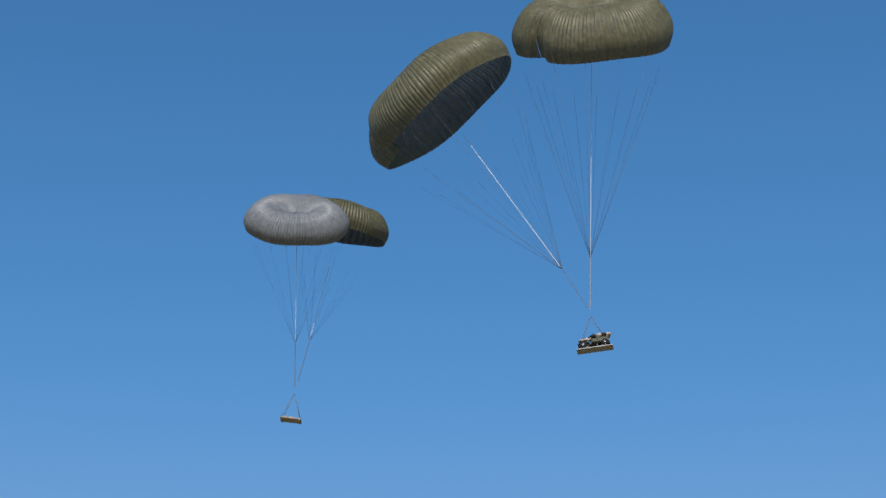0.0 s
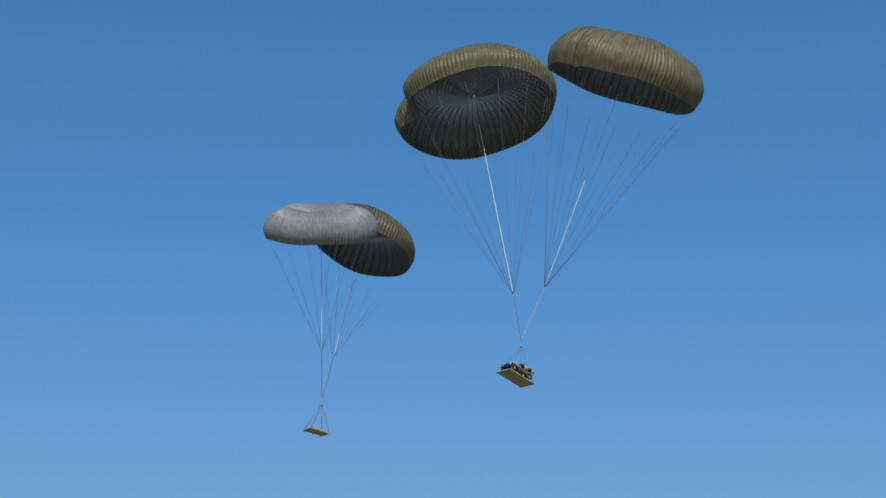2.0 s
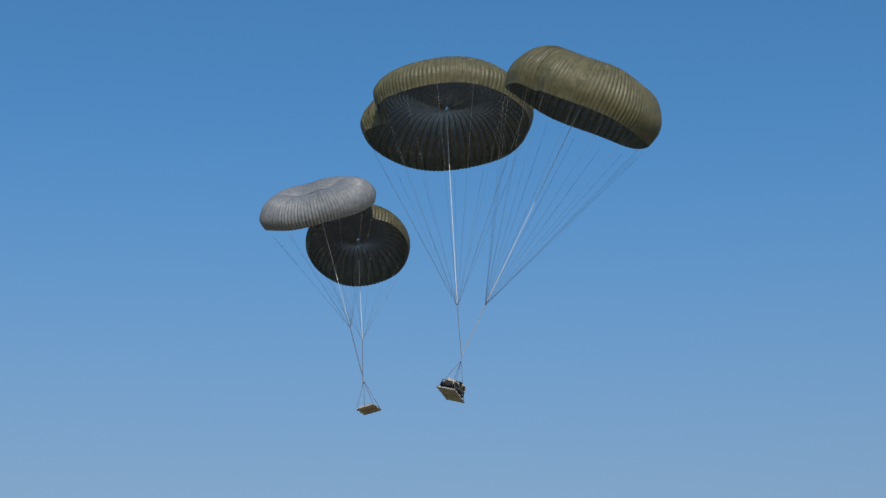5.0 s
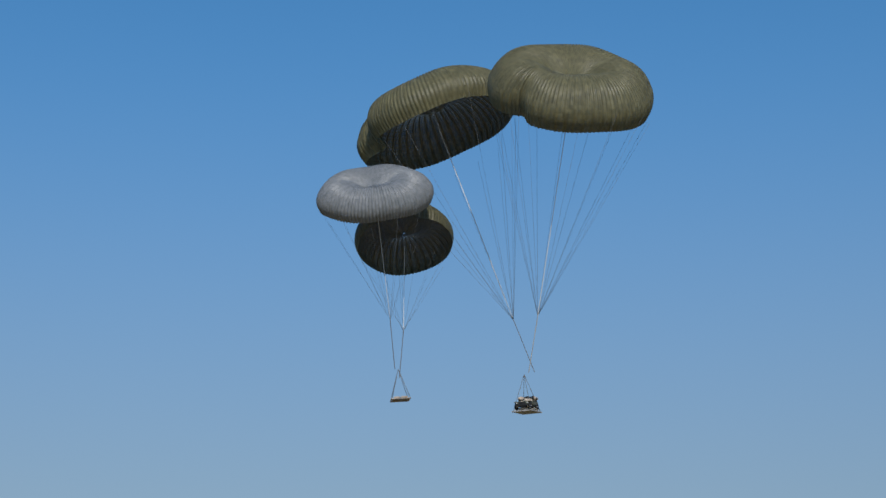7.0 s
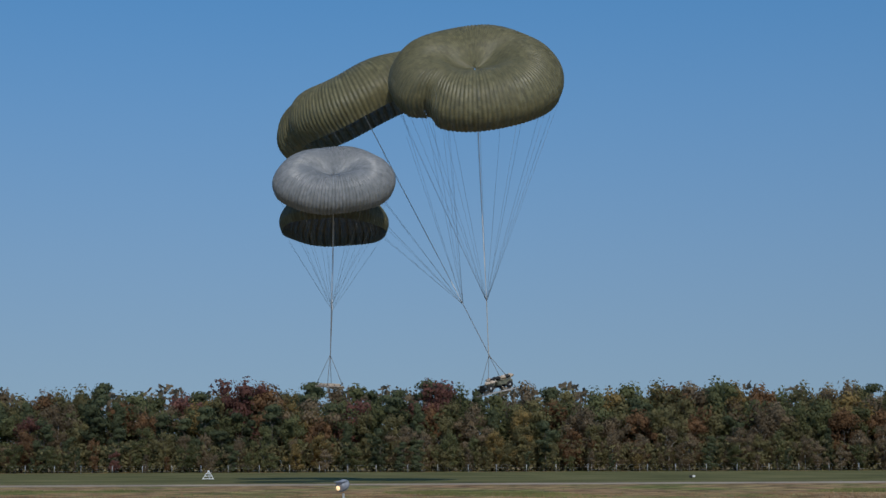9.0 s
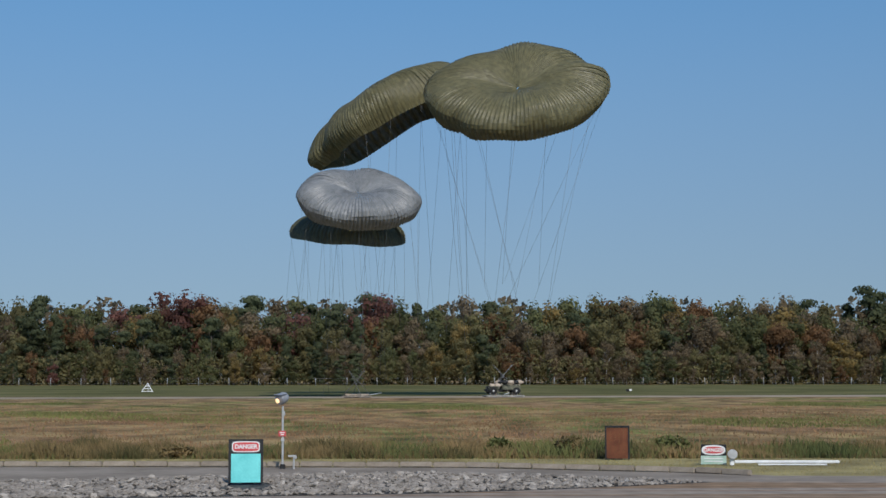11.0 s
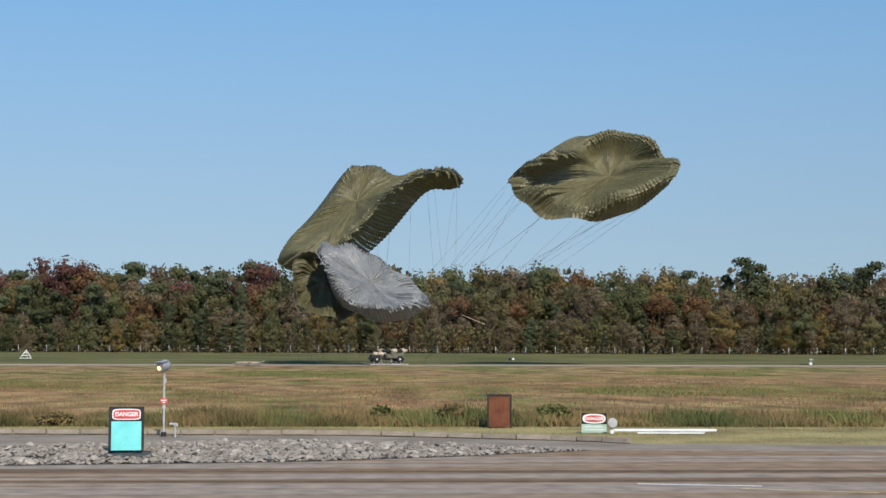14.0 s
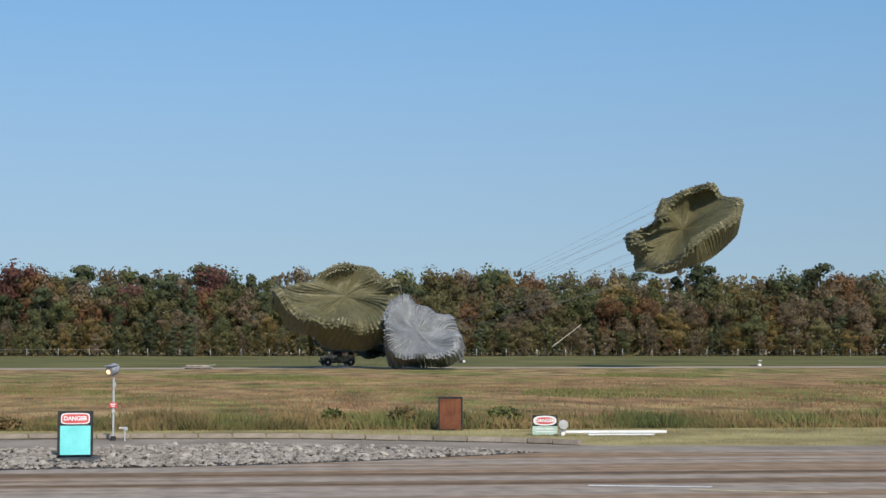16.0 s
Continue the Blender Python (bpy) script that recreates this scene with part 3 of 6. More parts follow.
def oval(w, h, d, m, power=2.6):
    bm = bmesh.new()
    ring = []
    for i in range(32):
        a = 2 * math.pi * i / 32
        c, s = math.cos(a), math.sin(a)
        ring.append((math.copysign(abs(c) ** (2 / power), c) * w / 2, math.copysign(abs(s) ** (2 / power), s) * h / 2))
    f = [bm.verts.new(m @ Vector((x, y, d))) for x, y in ring]
    b = [bm.verts.new(m @ Vector((x, y, 0))) for x, y in ring]
    bm.faces.new(f)
    for i in range(32):
        bm.faces.new((f[i - 1], b[i - 1], b[i], f[i])[::-1])
    return bm


FACE = pose(0, 0, 0, 90)


def danger_sign():
    t = thing("danger_sign", "black-framed danger sign with a teal lower panel on the stones", "sign", m=pose(-5.28, 44.3, 0.05, -4, 0, 7))
    part("frame", box(0.92, 0.08, 1.17, pose(0, 0, 0.585), bevel=0.01), BLACK, t)
    part("panel", box(0.78, 0.03, 0.76, pose(0, -0.042, 0.4), bevel=0.004), TEAL, t, "bright teal panel")
    part("header", oval(0.74, 0.29, 0.02, pose(0, -0.041, 0.965, 90), 5), WHITE, t, "white oval border")
    part("header_field", oval(0.68, 0.235, 0.02, pose(0, -0.046, 0.965, 90), 5), RED, t, "red oval field")
    letters("DANGER", 0.148, pose(0, -0.07, 0.965, 90), WHITE, t)
    for x in (-0.4, 0.4):
        part("leg", rod((x, 0.05, 0.95), (x * 1.02, 0.5, -0.02), 0.025, seg=6), BLACK, t)


def oval_sign():
    t = thing("danger_sign", "low danger sign with white-rimmed red oval on pale green board", "sign", m=pose(8.74, 54.0, 0, 0, 0, -9))
    part("upper_board", box(0.82, 0.05, 0.36, pose(0, 0, 0.47), bevel=0.01), BLACK, t)
    part("lower_board", box(0.82, 0.05, 0.285, pose(0, 0, 0.145), bevel=0.01), PALE_GREEN, t, "pale green lower board")
    part("oval_rim", oval(0.76, 0.32, 0.02, pose(0, -0.026, 0.47, 90)), WHITE, t)
    part("oval_field", oval(0.64, 0.22, 0.02, pose(0, -0.032, 0.47, 90)), RED, t)
    letters("DANGER", 0.155, pose(0, -0.056, 0.47, 90), WHITE, t)
    for i in range(2):
        part("text_bar", box(0.6, 0.006, 0.03, pose(0, -0.03, 0.2 - i * 0.09)), WHITE, t)


def barrier():
    t = thing("barrier_arm", "white barrier arm lying on low rests in the grass", "barrier", m=pose(9.25, 53.5, 0, 0, 0, -2))
    part("arm", box(3.35, 0.12, 0.09, pose(1.75, 0, 0.12), bevel=0.02), WHITE, t)
    part("lower_rail", box(2.2, 0.08, 0.05, pose(1.9, -0.15, 0.04), bevel=0.01), WHITE, t)
    part("hinge_post", box(0.13, 0.13, 0.28, pose(0, 0, 0.14), bevel=0.015), WHITE, t)
    part("counterweight", lathe([(0.14, 0), (0.16, 0.02), (0.16, 0.07), (0.14, 0.09)], pose(0, -0.08, 0.36, 90)), POST, t, "round grey plate")


def brown_board():
    t = thing("notice_board", "brown slatted board in a black frame on the lawn", "board", m=pose(5.95, 57.2, 0, 0, 0, -6))
    for x in (-0.395, 0.395):
        part("frame_post", box(0.06, 0.07, 1.16, pose(x, 0, 0.58), bevel=0.008), BLACK, t)
    part("frame_top", box(0.73, 0.07, 0.07, pose(0, 0, 1.125), bevel=0.008), BLACK, t)
    for i in range(5):
        part("board_slat", box(0.143, 0.03, 1.05, pose(-0.292 + i * 0.146, 0, 0.56), bevel=0.004), BROWN, t)


def beacon():
    t = thing("signal_lamp", "grey signal lamp with a lit bulb on a thin steel post", "lamp", m=pose(-5.05, 52.0, 0))
    part("post", rod((0, 0, -0.05), (0, 0, 1.95), 0.035, seg=10), POST, t)
    part("base_plate", box(0.16, 0.16, 0.16, pose(0, 0, 0.06), bevel=0.02), BLACK, t)
    part("housing", lathe([(0.13, -0.02), (0.17, 0.0), (0.18, 0.22), (0.12, 0.34), (0.05, 0.37)], pose(-0.1, -0.13, 2.14, -70, 0, -35), 14), HOOD, t, "grey metal hood", smooth=True)
    part("visor", box(0.34, 0.3, 0.025, pose(-0.08, -0.1, 2.31, 8, 0, -35), bevel=0.01), HOOD, t)
    part("lens", lathe([(0.05, -0.02), (0.075, -0.04), (0.04, -0.06)], pose(-0.13, -0.17, 2.12, -70, 0, -35), 14), LAMP_GLOW, t, "lit warm bulb")
    part("bracket", box(0.1, 0.06, 0.16, pose(0.02, 0, 1.72), bevel=0.01), POST, t)
    part("placard", box(0.23, 0.02, 0.17, pose(-0.01, -0.05, 1.09), bevel=0.005), RED, t, "small red placard")
    part("text_bar", box(0.16, 0.006, 0.03, pose(-0.01, -0.064, 1.12)), WHITE, t)
    part("text_bar", box(0.1, 0.006, 0.03, pose(-0.01, -0.064, 1.06)), WHITE, t)
    part("junction_box", box(0.1, 0.08, 0.1, pose(0, -0.02, 0.9), bevel=0.01), POST, t)
    v = thing("water_valve", "small grey valve standpipe beside the lamp post", "valve", m=pose(-4.68, 51.8, 0))
    part("pipe", rod((0, 0, -0.03), (0, 0, 0.36), 0.03), POST, v)
    part("handle", box(0.26, 0.05, 0.06, pose(-0.05, 0, 0.4), bevel=0.01), POST, v)
    part("cap", box(0.12, 0.1, 0.1, pose(0.03, 0, 0.36), bevel=0.02), POST, v)


def triangle_marker():
    t = thing("marker_frame", "white triangular runway marker frame of slats", "marker", m=pose(-49.5, 277, 0))
    apex = Vector((0, 0, 1.45))
    feet = [Vector(p) for p in ((-0.95, -0.5, 0), (0.95, -0.5, 0), (0, 0.8, 0))]
    for p in feet:
        part("leg", rod(p, apex, 0.06, seg=6), WHITE, t)
    for k in (0.05, 0.35, 0.65):
        for a, b in ((0, 1), (1, 2), (2, 0)):
            part("slat", rod(feet[a].lerp(apex, k), feet[b].lerp(apex, k), 0.06, seg=6), WHITE, t)


def edge_lights():
    t = thing("runway_light", "low black and white runway edge light", "light", m=pose(30.5, 274, -0.06))
    part("housing", box(0.55, 0.4, 0.4, pose(-0.2, 0, 0.25), bevel=0.06), BLACK, t)
    part("cover", box(0.4, 0.4, 0.34, pose(0.28, 0, 0.3), bevel=0.06), WHITE, t)
    t = thing("runway_light", "white runway edge light with a small vane", "light", m=pose(67.5, 228, -0.01))
    part("housing", box(0.45, 0.4, 0.35, pose(0, 0, 0.17), bevel=0.06), WHITE, t)
    part("stem", rod((0, 0, 0.3), (0.1, 0, 0.75), 0.03), POST, t)
    part("vane", box(0.5, 0.05, 0.12, pose(0.1, 0, 0.78), bevel=0.01), POST, t)
    part("base", box(1.3, 0.4, 0.12, pose(-0.9, 0, 0.06), bevel=0.02), BLACK, t)


danger_sign()
oval_sign()
barrier()
brown_board()
beacon()
triangle_marker()
edge_lights()


# ---- the dropped loads ----
def wheel(parent, x, y):
    w = part("wheel", lathe([(0.2, -0.1), (0.24, -0.12), (0.24, 0.12), (0.2, 0.1)], pose(x, y, 0.72, 90), 16), ARMY, parent)
    part("tyre", lathe([(0.25, -0.13), (0.4, -0.16), (0.46, -0.11), (0.47, 0.11), (0.4, 0.16), (0.25, 0.13)], pose(x, y, 0.72, 90), 22), RUBBER, w, smooth=True)
    part("rim", lathe([(0.12, -0.14), (0.14, 0.0), (0.12, 0.14)], pose(x, y, 0.72, 90), 12), POST, w)


def truck():
    t = thing("army_truck", "dark green open army truck lashed on an airdrop platform", "truck")
    part("platform", box(5.0, 2.6, 0.14, pose(0, 0, 0.07), bevel=0.02), ALU, t, "tan aluminium airdrop platform")
    for x in (-2.3, -0.77, 0.77, 2.3):
        part("platform_rib", box(0.12, 2.7, 0.08, pose(x, 0, -0.04 + 0.04), bevel=0.01), PLY, t)
    for x in (-1.35, 1.35):
        part("honeycomb_stack", box(0.7, 1.3, 0.36, pose(x, 0, 0.32), bevel=0.03), PLY, t, "stack of paper honeycomb")
    for x in (-1.5, 1.5):
        for y in (-0.92, 0.92):
            wheel(t, x, y)
    part("chassis", box(4.4, 1.1, 0.25, pose(0, 0, 0.72), bevel=0.04), BLACK, t)
    part("body", box(2.4, 2.05, 0.55, pose(0.85, 0, 1.1), bevel=0.08), ARMY, t)
    part("hood", box(1.5, 1.75, 0.42, pose(-1.35, 0, 1.1), bevel=0.1, taper=0.94), ARMY, t)
    for y in (-0.92, 0.92):
        part("fender", box(1.2, 0.3, 0.12, pose(-1.5, y, 1.24), bevel=0.04), ARMY, t)
        part("rear_fender", box(1.1, 0.2, 0.12, pose(1.5, y, 1.26), bevel=0.04), ARMY, t)
        part("headlight", lathe([(0.05, 0), (0.1, 0.02), (0.1, 0.07)], pose(-2.08, y * 0.75, 1.1, 0, 90)), WHITE, t)
    part("bumper", box(0.14, 1.9, 0.2, pose(-2.2, 0, 0.82), bevel=0.03), BLACK, t)
    part("grille", box(0.06, 0.9, 0.3, pose(-2.1, 0, 1.1), bevel=0.02), BLACK, t)
    part("windshield_frame", box(0.07, 1.8, 0.36, pose(-0.5, 0, 1.5, 0, 30), bevel=0.02), STRAP, t)
    for y in (-0.44, 0.44):
        part("windshield_pane", box(0.03, 0.78, 0.26, pose(-0.54, y, 1.51, 0, 30), bevel=0.01), GLASS, t)
    part("roof_panel", box(1.0, 1.5, 0.12, pose(0.2, 0, 1.68, 3, -4), bevel=0.05), CAMO, t, "camouflage padded panel on the bars")
    for x in (-0.35, 0.75, 1.9):
        for y in (-0.9, 0.9):
            part("roof_post", rod((x, y, 1.3), (x, y * 0.92, 1.64), 0.045, seg=6), STRAP, t)
    bm = bmesh.new()
    bmesh.ops.create_icosphere(bm, subdivisions=3, radius=0.5)
    for v in bm.verts:
        k = 1 + 0.25 * noise.noise(v.co * 4)
        v.co = Vector((v.co.x * 2.4 * k, v.co.y * 1.8 * k, v.co.z * 0.62 * k)) + Vector((1.05, 0, 1.5))
    part("cargo_cover", bm, CAMO, t, "lumpy camouflage-covered cargo", smooth=True)
    for i, (x, y) in enumerate(((-1.9, 0.5), (-0.9, -0.3), (0.4, 0.6), (1.6, -0.5))):
        part("lashing_strap", rod((x, -1.25, 0.15), (x * 0.9, 0.1, 1.75 if x > -0.6 else 1.33), 0.03, seg=5), STRAP, t)
        part("lashing_strap", rod((x, 1.25, 0.15), (x * 0.9, -0.1, 1.75 if x > -0.6 else 1.33), 0.03, seg=5), STRAP, t)
    for dx, dy, dz, s in ((-1.1, 0.3, 1.38, 0.5), (-1.6, -0.4, 1.36, 0.42), (1.9, 0.3, 1.6, 0.55)):
        part("folded_pad", box(s, s * 0.8, 0.14, pose(dx, dy, dz, 5, -4, 25), bevel=0.05), PALE, t)
    rs = np.random.RandomState(9)
    for i, (x, y) in enumerate(((-0.9, -0.6), (-0.5, 0.5), (0.0, -0.7), (0.45, 0.3), (0.8, -0.75), (1.25, 0.5), (1.5, -0.7), (1.95, 0.1), (2.05, -0.6), (-1.5, -0.5), (-0.2, -0.2))):
        bm = bmesh.new()
        bmesh.ops.create_icosphere(bm, subdivisions=2, radius=0.5)
        for v in bm.verts:
            k = 1 + 0.4 * noise.noise(v.co * 3 + Vector((i, 0, 0)))
            v.co = Vector((v.co.x * 0.95 * k, v.co.y * 0.8 * k, v.co.z * 0.5 * k)) + Vector((x, y, (1.38 if x < -0.7 else 1.78) + rs.uniform(-0.05, 0.08)))
        part("padded_roll", bm, (PALE, CAMO, BLACK, PALE)[(i * 3) % 4], t, "camouflage padded roll tied on top", smooth=True)
    return t


def crate():
    t = thing("supply_pallet", "low pale supply bundle strapped on a plywood platform", "pallet")
    part("platform", box(2.9, 2.4, 0.1, pose(0, 0, 0.07), bevel=0.02), PLY, t, "plywood platform")
    for x in (-1.2, 0, 1.2):
        part("skid", box(0.14, 2.4, 0.09, pose(x, 0, -0.04), bevel=0.01), PLY, t)
    for x, y, s, h in ((-0.85, -0.5, 0.7, 0.22), (-0.85, 0.45, 0.75, 0.19), (0.0, 0.5, 0.7, 0.16), (0.05, -0.45, 0.75, 0.24), (0.9, -0.4, 0.7, 0.2), (0.88, 0.5, 0.66, 0.24)):
        part("carton", box(s, s, h, pose(x, y, 0.14 + h / 2, 0, 0, x * 9), bevel=0.04), PALE, t)
    for x in (-0.8, 0.1, 0.9):
        part("strap", box(0.06, 2.2, 0.02, pose(x, 0, 0.37), bevel=0.004), STRAP, t)
    return t


TRUCK, CRATE = truck(), crate()


def slings(load, sx, sy, z, top):
    out = []
    n = math.dist((sx, sy, z), (0, 0, top))
    me = mesh_of(rod((0, 0, 0), (0, 0, n), 0.035, seg=5), "sling", CORD)
    for x, y in ((-sx, -sy), (-sx, sy), (sx, -sy), (sx, sy)):
        o = new("sling", me)
        o.parent = load
        up = Matrix.Translation((x, y, z)) @ Vector((-x, -y, top - z)).to_track_quat("Z", "Y").to_matrix().to_4x4()
        side = Matrix.Translation((x, y, z)) @ Vector((-x * 1.6, -y * 0.4 + 0.3, -0.02)).to_track_quat("Z", "Y").to_matrix().to_4x4()
        o.matrix_basis = up
        out.append((o, up, side))
    return out


SLINGS = slings(TRUCK, 2.2, 1.15, 0.2, 4.9) + slings(CRATE, 1.3, 1.1, 0.2, 3.9)


# ---- parachutes ----
def tilted(at, axis):
    """Pose at a skirt's centre with z along the canopy's axis and x to the east."""
    z = Vector(axis).normalized()
    x = (Vector((1, 0, 0)) - z * z.x).normalized()
    m = Matrix((x, z.cross(x), z)).transposed().to_4x4()
    return Matrix.Translation(at) @ m


POSES_A = [
    (0, tilted((-65.5, 226.0, 127.4), (-0.559, -0.319, 0.766))),
    (0.5, tilted((-59.7, 226.0, 122.9), (-0.502, -0.252, 0.827))),
    (1, tilted((-55.2, 226.0, 121.3), (-0.397, -0.105, 0.912))),
    (1.5, tilted((-50.8, 226.0, 117.2), (-0.242, -0.008, 0.970))),
    (2, tilted((-46.3, 226.0, 111.8), (-0.133, 0.096, 0.986))),
    (2.5, tilted((-43.1, 226.0, 107.1), (-0.081, 0.121, 0.989))),
    (3, tilted((-39.9, 226.0, 101.8), (-0.023, 0.149, 0.989))),
    (3.5, tilted((-37.6, 226.0, 97.0), (-0.025, 0.184, 0.983))),
    (4, tilted((-36.0, 226.0, 92.5), (-0.034, 0.233, 0.972))),
    (4.5, tilted((-35.0, 226.0, 88.0), (-0.031, 0.199, 0.980))),
    (5, tilted((-33.9, 226.0, 83.5), (-0.012, 0.184, 0.983))),
    (7.3, tilted((-31.3, 226.0, 63.9), (-0.331, -0.012, 0.944))),
    (7.5, tilted((-30.3, 226.0, 62.2), (-0.329, -0.039, 0.943))),
    (8, tilted((-27.3, 226.0, 57.7), (-0.408, -0.090, 0.908))),
    (8.5, tilted((-23.1, 226.0, 54.3), (-0.409, -0.121, 0.904))),
    (9, tilted((-18.9, 226.0, 50.0), (-0.413, -0.131, 0.901))),
    (9.5, tilted((-15.2, 226.0, 46.0), (-0.414, -0.109, 0.904))),
    (10, tilted((-11.1, 226.0, 42.3), (-0.418, -0.087, 0.904))),
]
POSES_B = [
    (0, tilted((-38.1, 208.0, 125.2), (0.105, -0.635, 0.766))),
    (0.5, tilted((-33.8, 208.0, 120.3), (0.172, -0.478, 0.861))),
    (1, tilted((-29.1, 208.0, 115.4), (0.235, -0.373, 0.898))),
    (1.5, tilted((-25.2, 208.0, 110.4), (0.294, -0.296, 0.909))),
    (2, tilted((-21.9, 208.0, 105.0), (0.370, -0.228, 0.901))),
    (2.5, tilted((-19.5, 208.0, 99.7), (0.416, -0.166, 0.894))),
    (3, tilted((-17.6, 208.0, 94.3), (0.451, -0.105, 0.886))),
    (3.5, tilted((-16.2, 208.0, 89.4), (0.457, -0.052, 0.888))),
    (4, tilted((-15.3, 208.0, 85.4), (0.470, -0.054, 0.881))),
    (4.5, tilted((-14.5, 208.0, 81.7), (0.444, -0.102, 0.890))),
    (5, tilted((-13.5, 208.0, 77.9), (0.433, -0.146, 0.889))),
    (7.3, tilted((-12.1, 208.0, 62.7), (0.112, -0.560, 0.821))),
    (7.5, tilted((-11.4, 208.0, 61.3), (0.094, -0.556, 0.826))),
    (8, tilted((-9.1, 208.0, 57.6), (0.070, -0.559, 0.826))),
    (8.5, tilted((-6.4, 208.0, 54.2), (0.028, -0.571, 0.821))),
    (9, tilted((-3.3, 208.0, 50.1), (-0.032, -0.599, 0.800))),
    (9.5, tilted((-0.6, 208.0, 46.0), (-0.056, -0.540, 0.840))),
    (10, tilted((2.6, 208.0, 41.9), (-0.083, -0.507, 0.858))),
]
POSES_C = [
    (0, tilted((-79.8, 199.0, 97.2), (0.270, -0.637, 0.722))),
    (0.5, tilted((-75.2, 199.0, 94.0), (0.241, -0.598, 0.764))),
    (1, tilted((-70.5, 199.0, 90.3), (0.195, -0.546, 0.814))),
    (1.5, tilted((-66.4, 199.0, 86.6), (0.164, -0.531, 0.832))),
    (2, tilted((-62.2, 199.0, 82.8), (0.123, -0.484, 0.866))),
    (2.5, tilted((-58.8, 199.0, 78.9), (0.086, -0.400, 0.912))),
    (3, tilted((-55.6, 199.0, 75.4), (0.072, -0.357, 0.931))),
    (3.5, tilted((-53.1, 199.0, 71.7), (0.001, -0.360, 0.933))),
    (4, tilted((-50.9, 199.0, 69.4), (-0.141, -0.445, 0.884))),
    (4.5, tilted((-48.6, 199.0, 66.1), (-0.158, -0.465, 0.871))),
    (5, tilted((-46.3, 199.0, 63.0), (-0.152, -0.482, 0.863))),
    (7.3, tilted((-34.1, 199.0, 47.8), (0.020, -0.541, 0.841))),
    (7.5, tilted((-32.4, 199.0, 46.3), (0.000, -0.538, 0.843))),
    (8, tilted((-28.0, 199.0, 42.5), (0.022, -0.534, 0.845))),
    (8.5, tilted((-24.1, 199.0, 39.1), (0.062, -0.530, 0.846))),
    (9, tilted((-20.6, 199.0, 35.9), (0.054, -0.562, 0.826))),
    (9.5, tilted((-17.6, 199.0, 32.5), (0.047, -0.549, 0.835))),
    (10, tilted((-14.9, 199.0, 28.6), (0.036, -0.519, 0.854))),
]
POSES_D = [
    (0, tilted((-76.7, 208.0, 100.0), (0.247, -0.153, 0.957))),
    (0.5, tilted((-71.8, 208.0, 95.4), (0.215, -0.081, 0.973))),
    (1, tilted((-66.6, 208.0, 92.1), (0.264, 0.022, 0.964))),
    (1.5, tilted((-62.6, 208.0, 88.3), (0.251, 0.101, 0.963))),
    (2, tilted((-59.0, 208.0, 84.0), (0.215, 0.192, 0.957))),
    (2.5, tilted((-56.1, 208.0, 79.5), (0.102, 0.310, 0.945))),
    (3, tilted((-53.3, 208.0, 75.3), (0.060, 0.362, 0.930))),
    (3.5, tilted((-50.8, 208.0, 71.2), (-0.037, 0.382, 0.923))),
    (4, tilted((-48.1, 208.0, 67.4), (-0.071, 0.421, 0.904))),
    (4.5, tilted((-45.5, 208.0, 63.6), (-0.160, 0.432, 0.888))),
    (5, tilted((-43.0, 208.0, 60.4), (-0.167, 0.444, 0.880))),
    (7.3, tilted((-32.2, 208.0, 44.7), (-0.206, 0.379, 0.902))),
    (7.5, tilted((-30.8, 208.0, 43.6), (-0.202, 0.385, 0.901))),
    (8, tilted((-27.3, 208.0, 40.2), (-0.166, 0.324, 0.932))),
    (8.5, tilted((-24.4, 208.0, 36.2), (-0.076, 0.217, 0.973))),
    (9, tilted((-21.5, 208.0, 32.0), (-0.017, 0.122, 0.992))),
    (9.5, tilted((-18.8, 208.0, 28.4), (-0.015, 0.140, 0.990))),
    (10, tilted((-16.1, 208.0, 24.5), (-0.015, 0.157, 0.987))),
]
KNOT_B = [
    (0, (-40.2, 211.0, 92.9)),
    (0.5, (-38.2, 211.0, 89.0)),
    (1, (-36.3, 211.0, 84.9)),
    (1.5, (-35.1, 211.0, 81.2)),
    (2, (-33.9, 211.0, 77.2)),
    (2.5, (-33.1, 211.0, 73.3)),
    (3, (-32.1, 211.0, 69.3)),
    (3.5, (-31.0, 211.0, 65.6)),
    (4, (-29.7, 211.0, 61.4)),
    (4.5, (-28.4, 211.0, 57.2)),
    (5, (-26.5, 211.0, 52.9)),
    (7.3, (-15.7, 211.0, 34.9)),
    (7.5, (-14.1, 211.0, 33.3)),
    (8, (-10.0, 211.0, 29.8)),
    (8.5, (-6.2, 211.0, 26.6)),
    (9, (-2.2, 211.0, 23.1)),
    (9.5, (0.9, 211.0, 19.2)),
    (10, (3.8, 211.0, 15.1)),
]
KNOT_A = [
    (0, (-45.3, 216.0, 93.7)),
    (0.5, (-43.4, 216.0, 89.7)),
    (1, (-41.6, 216.0, 85.9)),
    (1.5, (-40.3, 216.0, 82.2)),
    (2, (-39.1, 216.0, 78.3)),
    (2.5, (-38.1, 216.0, 75.0)),
    (3, (-37.0, 216.0, 70.8)),
    (3.5, (-35.6, 216.0, 67.2)),
    (4, (-34.2, 216.0, 62.6)),
    (4.5, (-32.7, 216.0, 58.3)),
    (5, (-30.9, 216.0, 54.1)),
    (7.3, (-19.5, 216.0, 34.7)),
    (7.5, (-17.8, 216.0, 33.4)),
    (8, (-13.3, 216.0, 30.0)),
    (8.5, (-9.3, 216.0, 26.6)),
    (9, (-5.3, 216.0, 23.2)),
    (9.5, (-1.8, 216.0, 19.3)),
    (10, (1.2, 216.0, 15.0)),
]
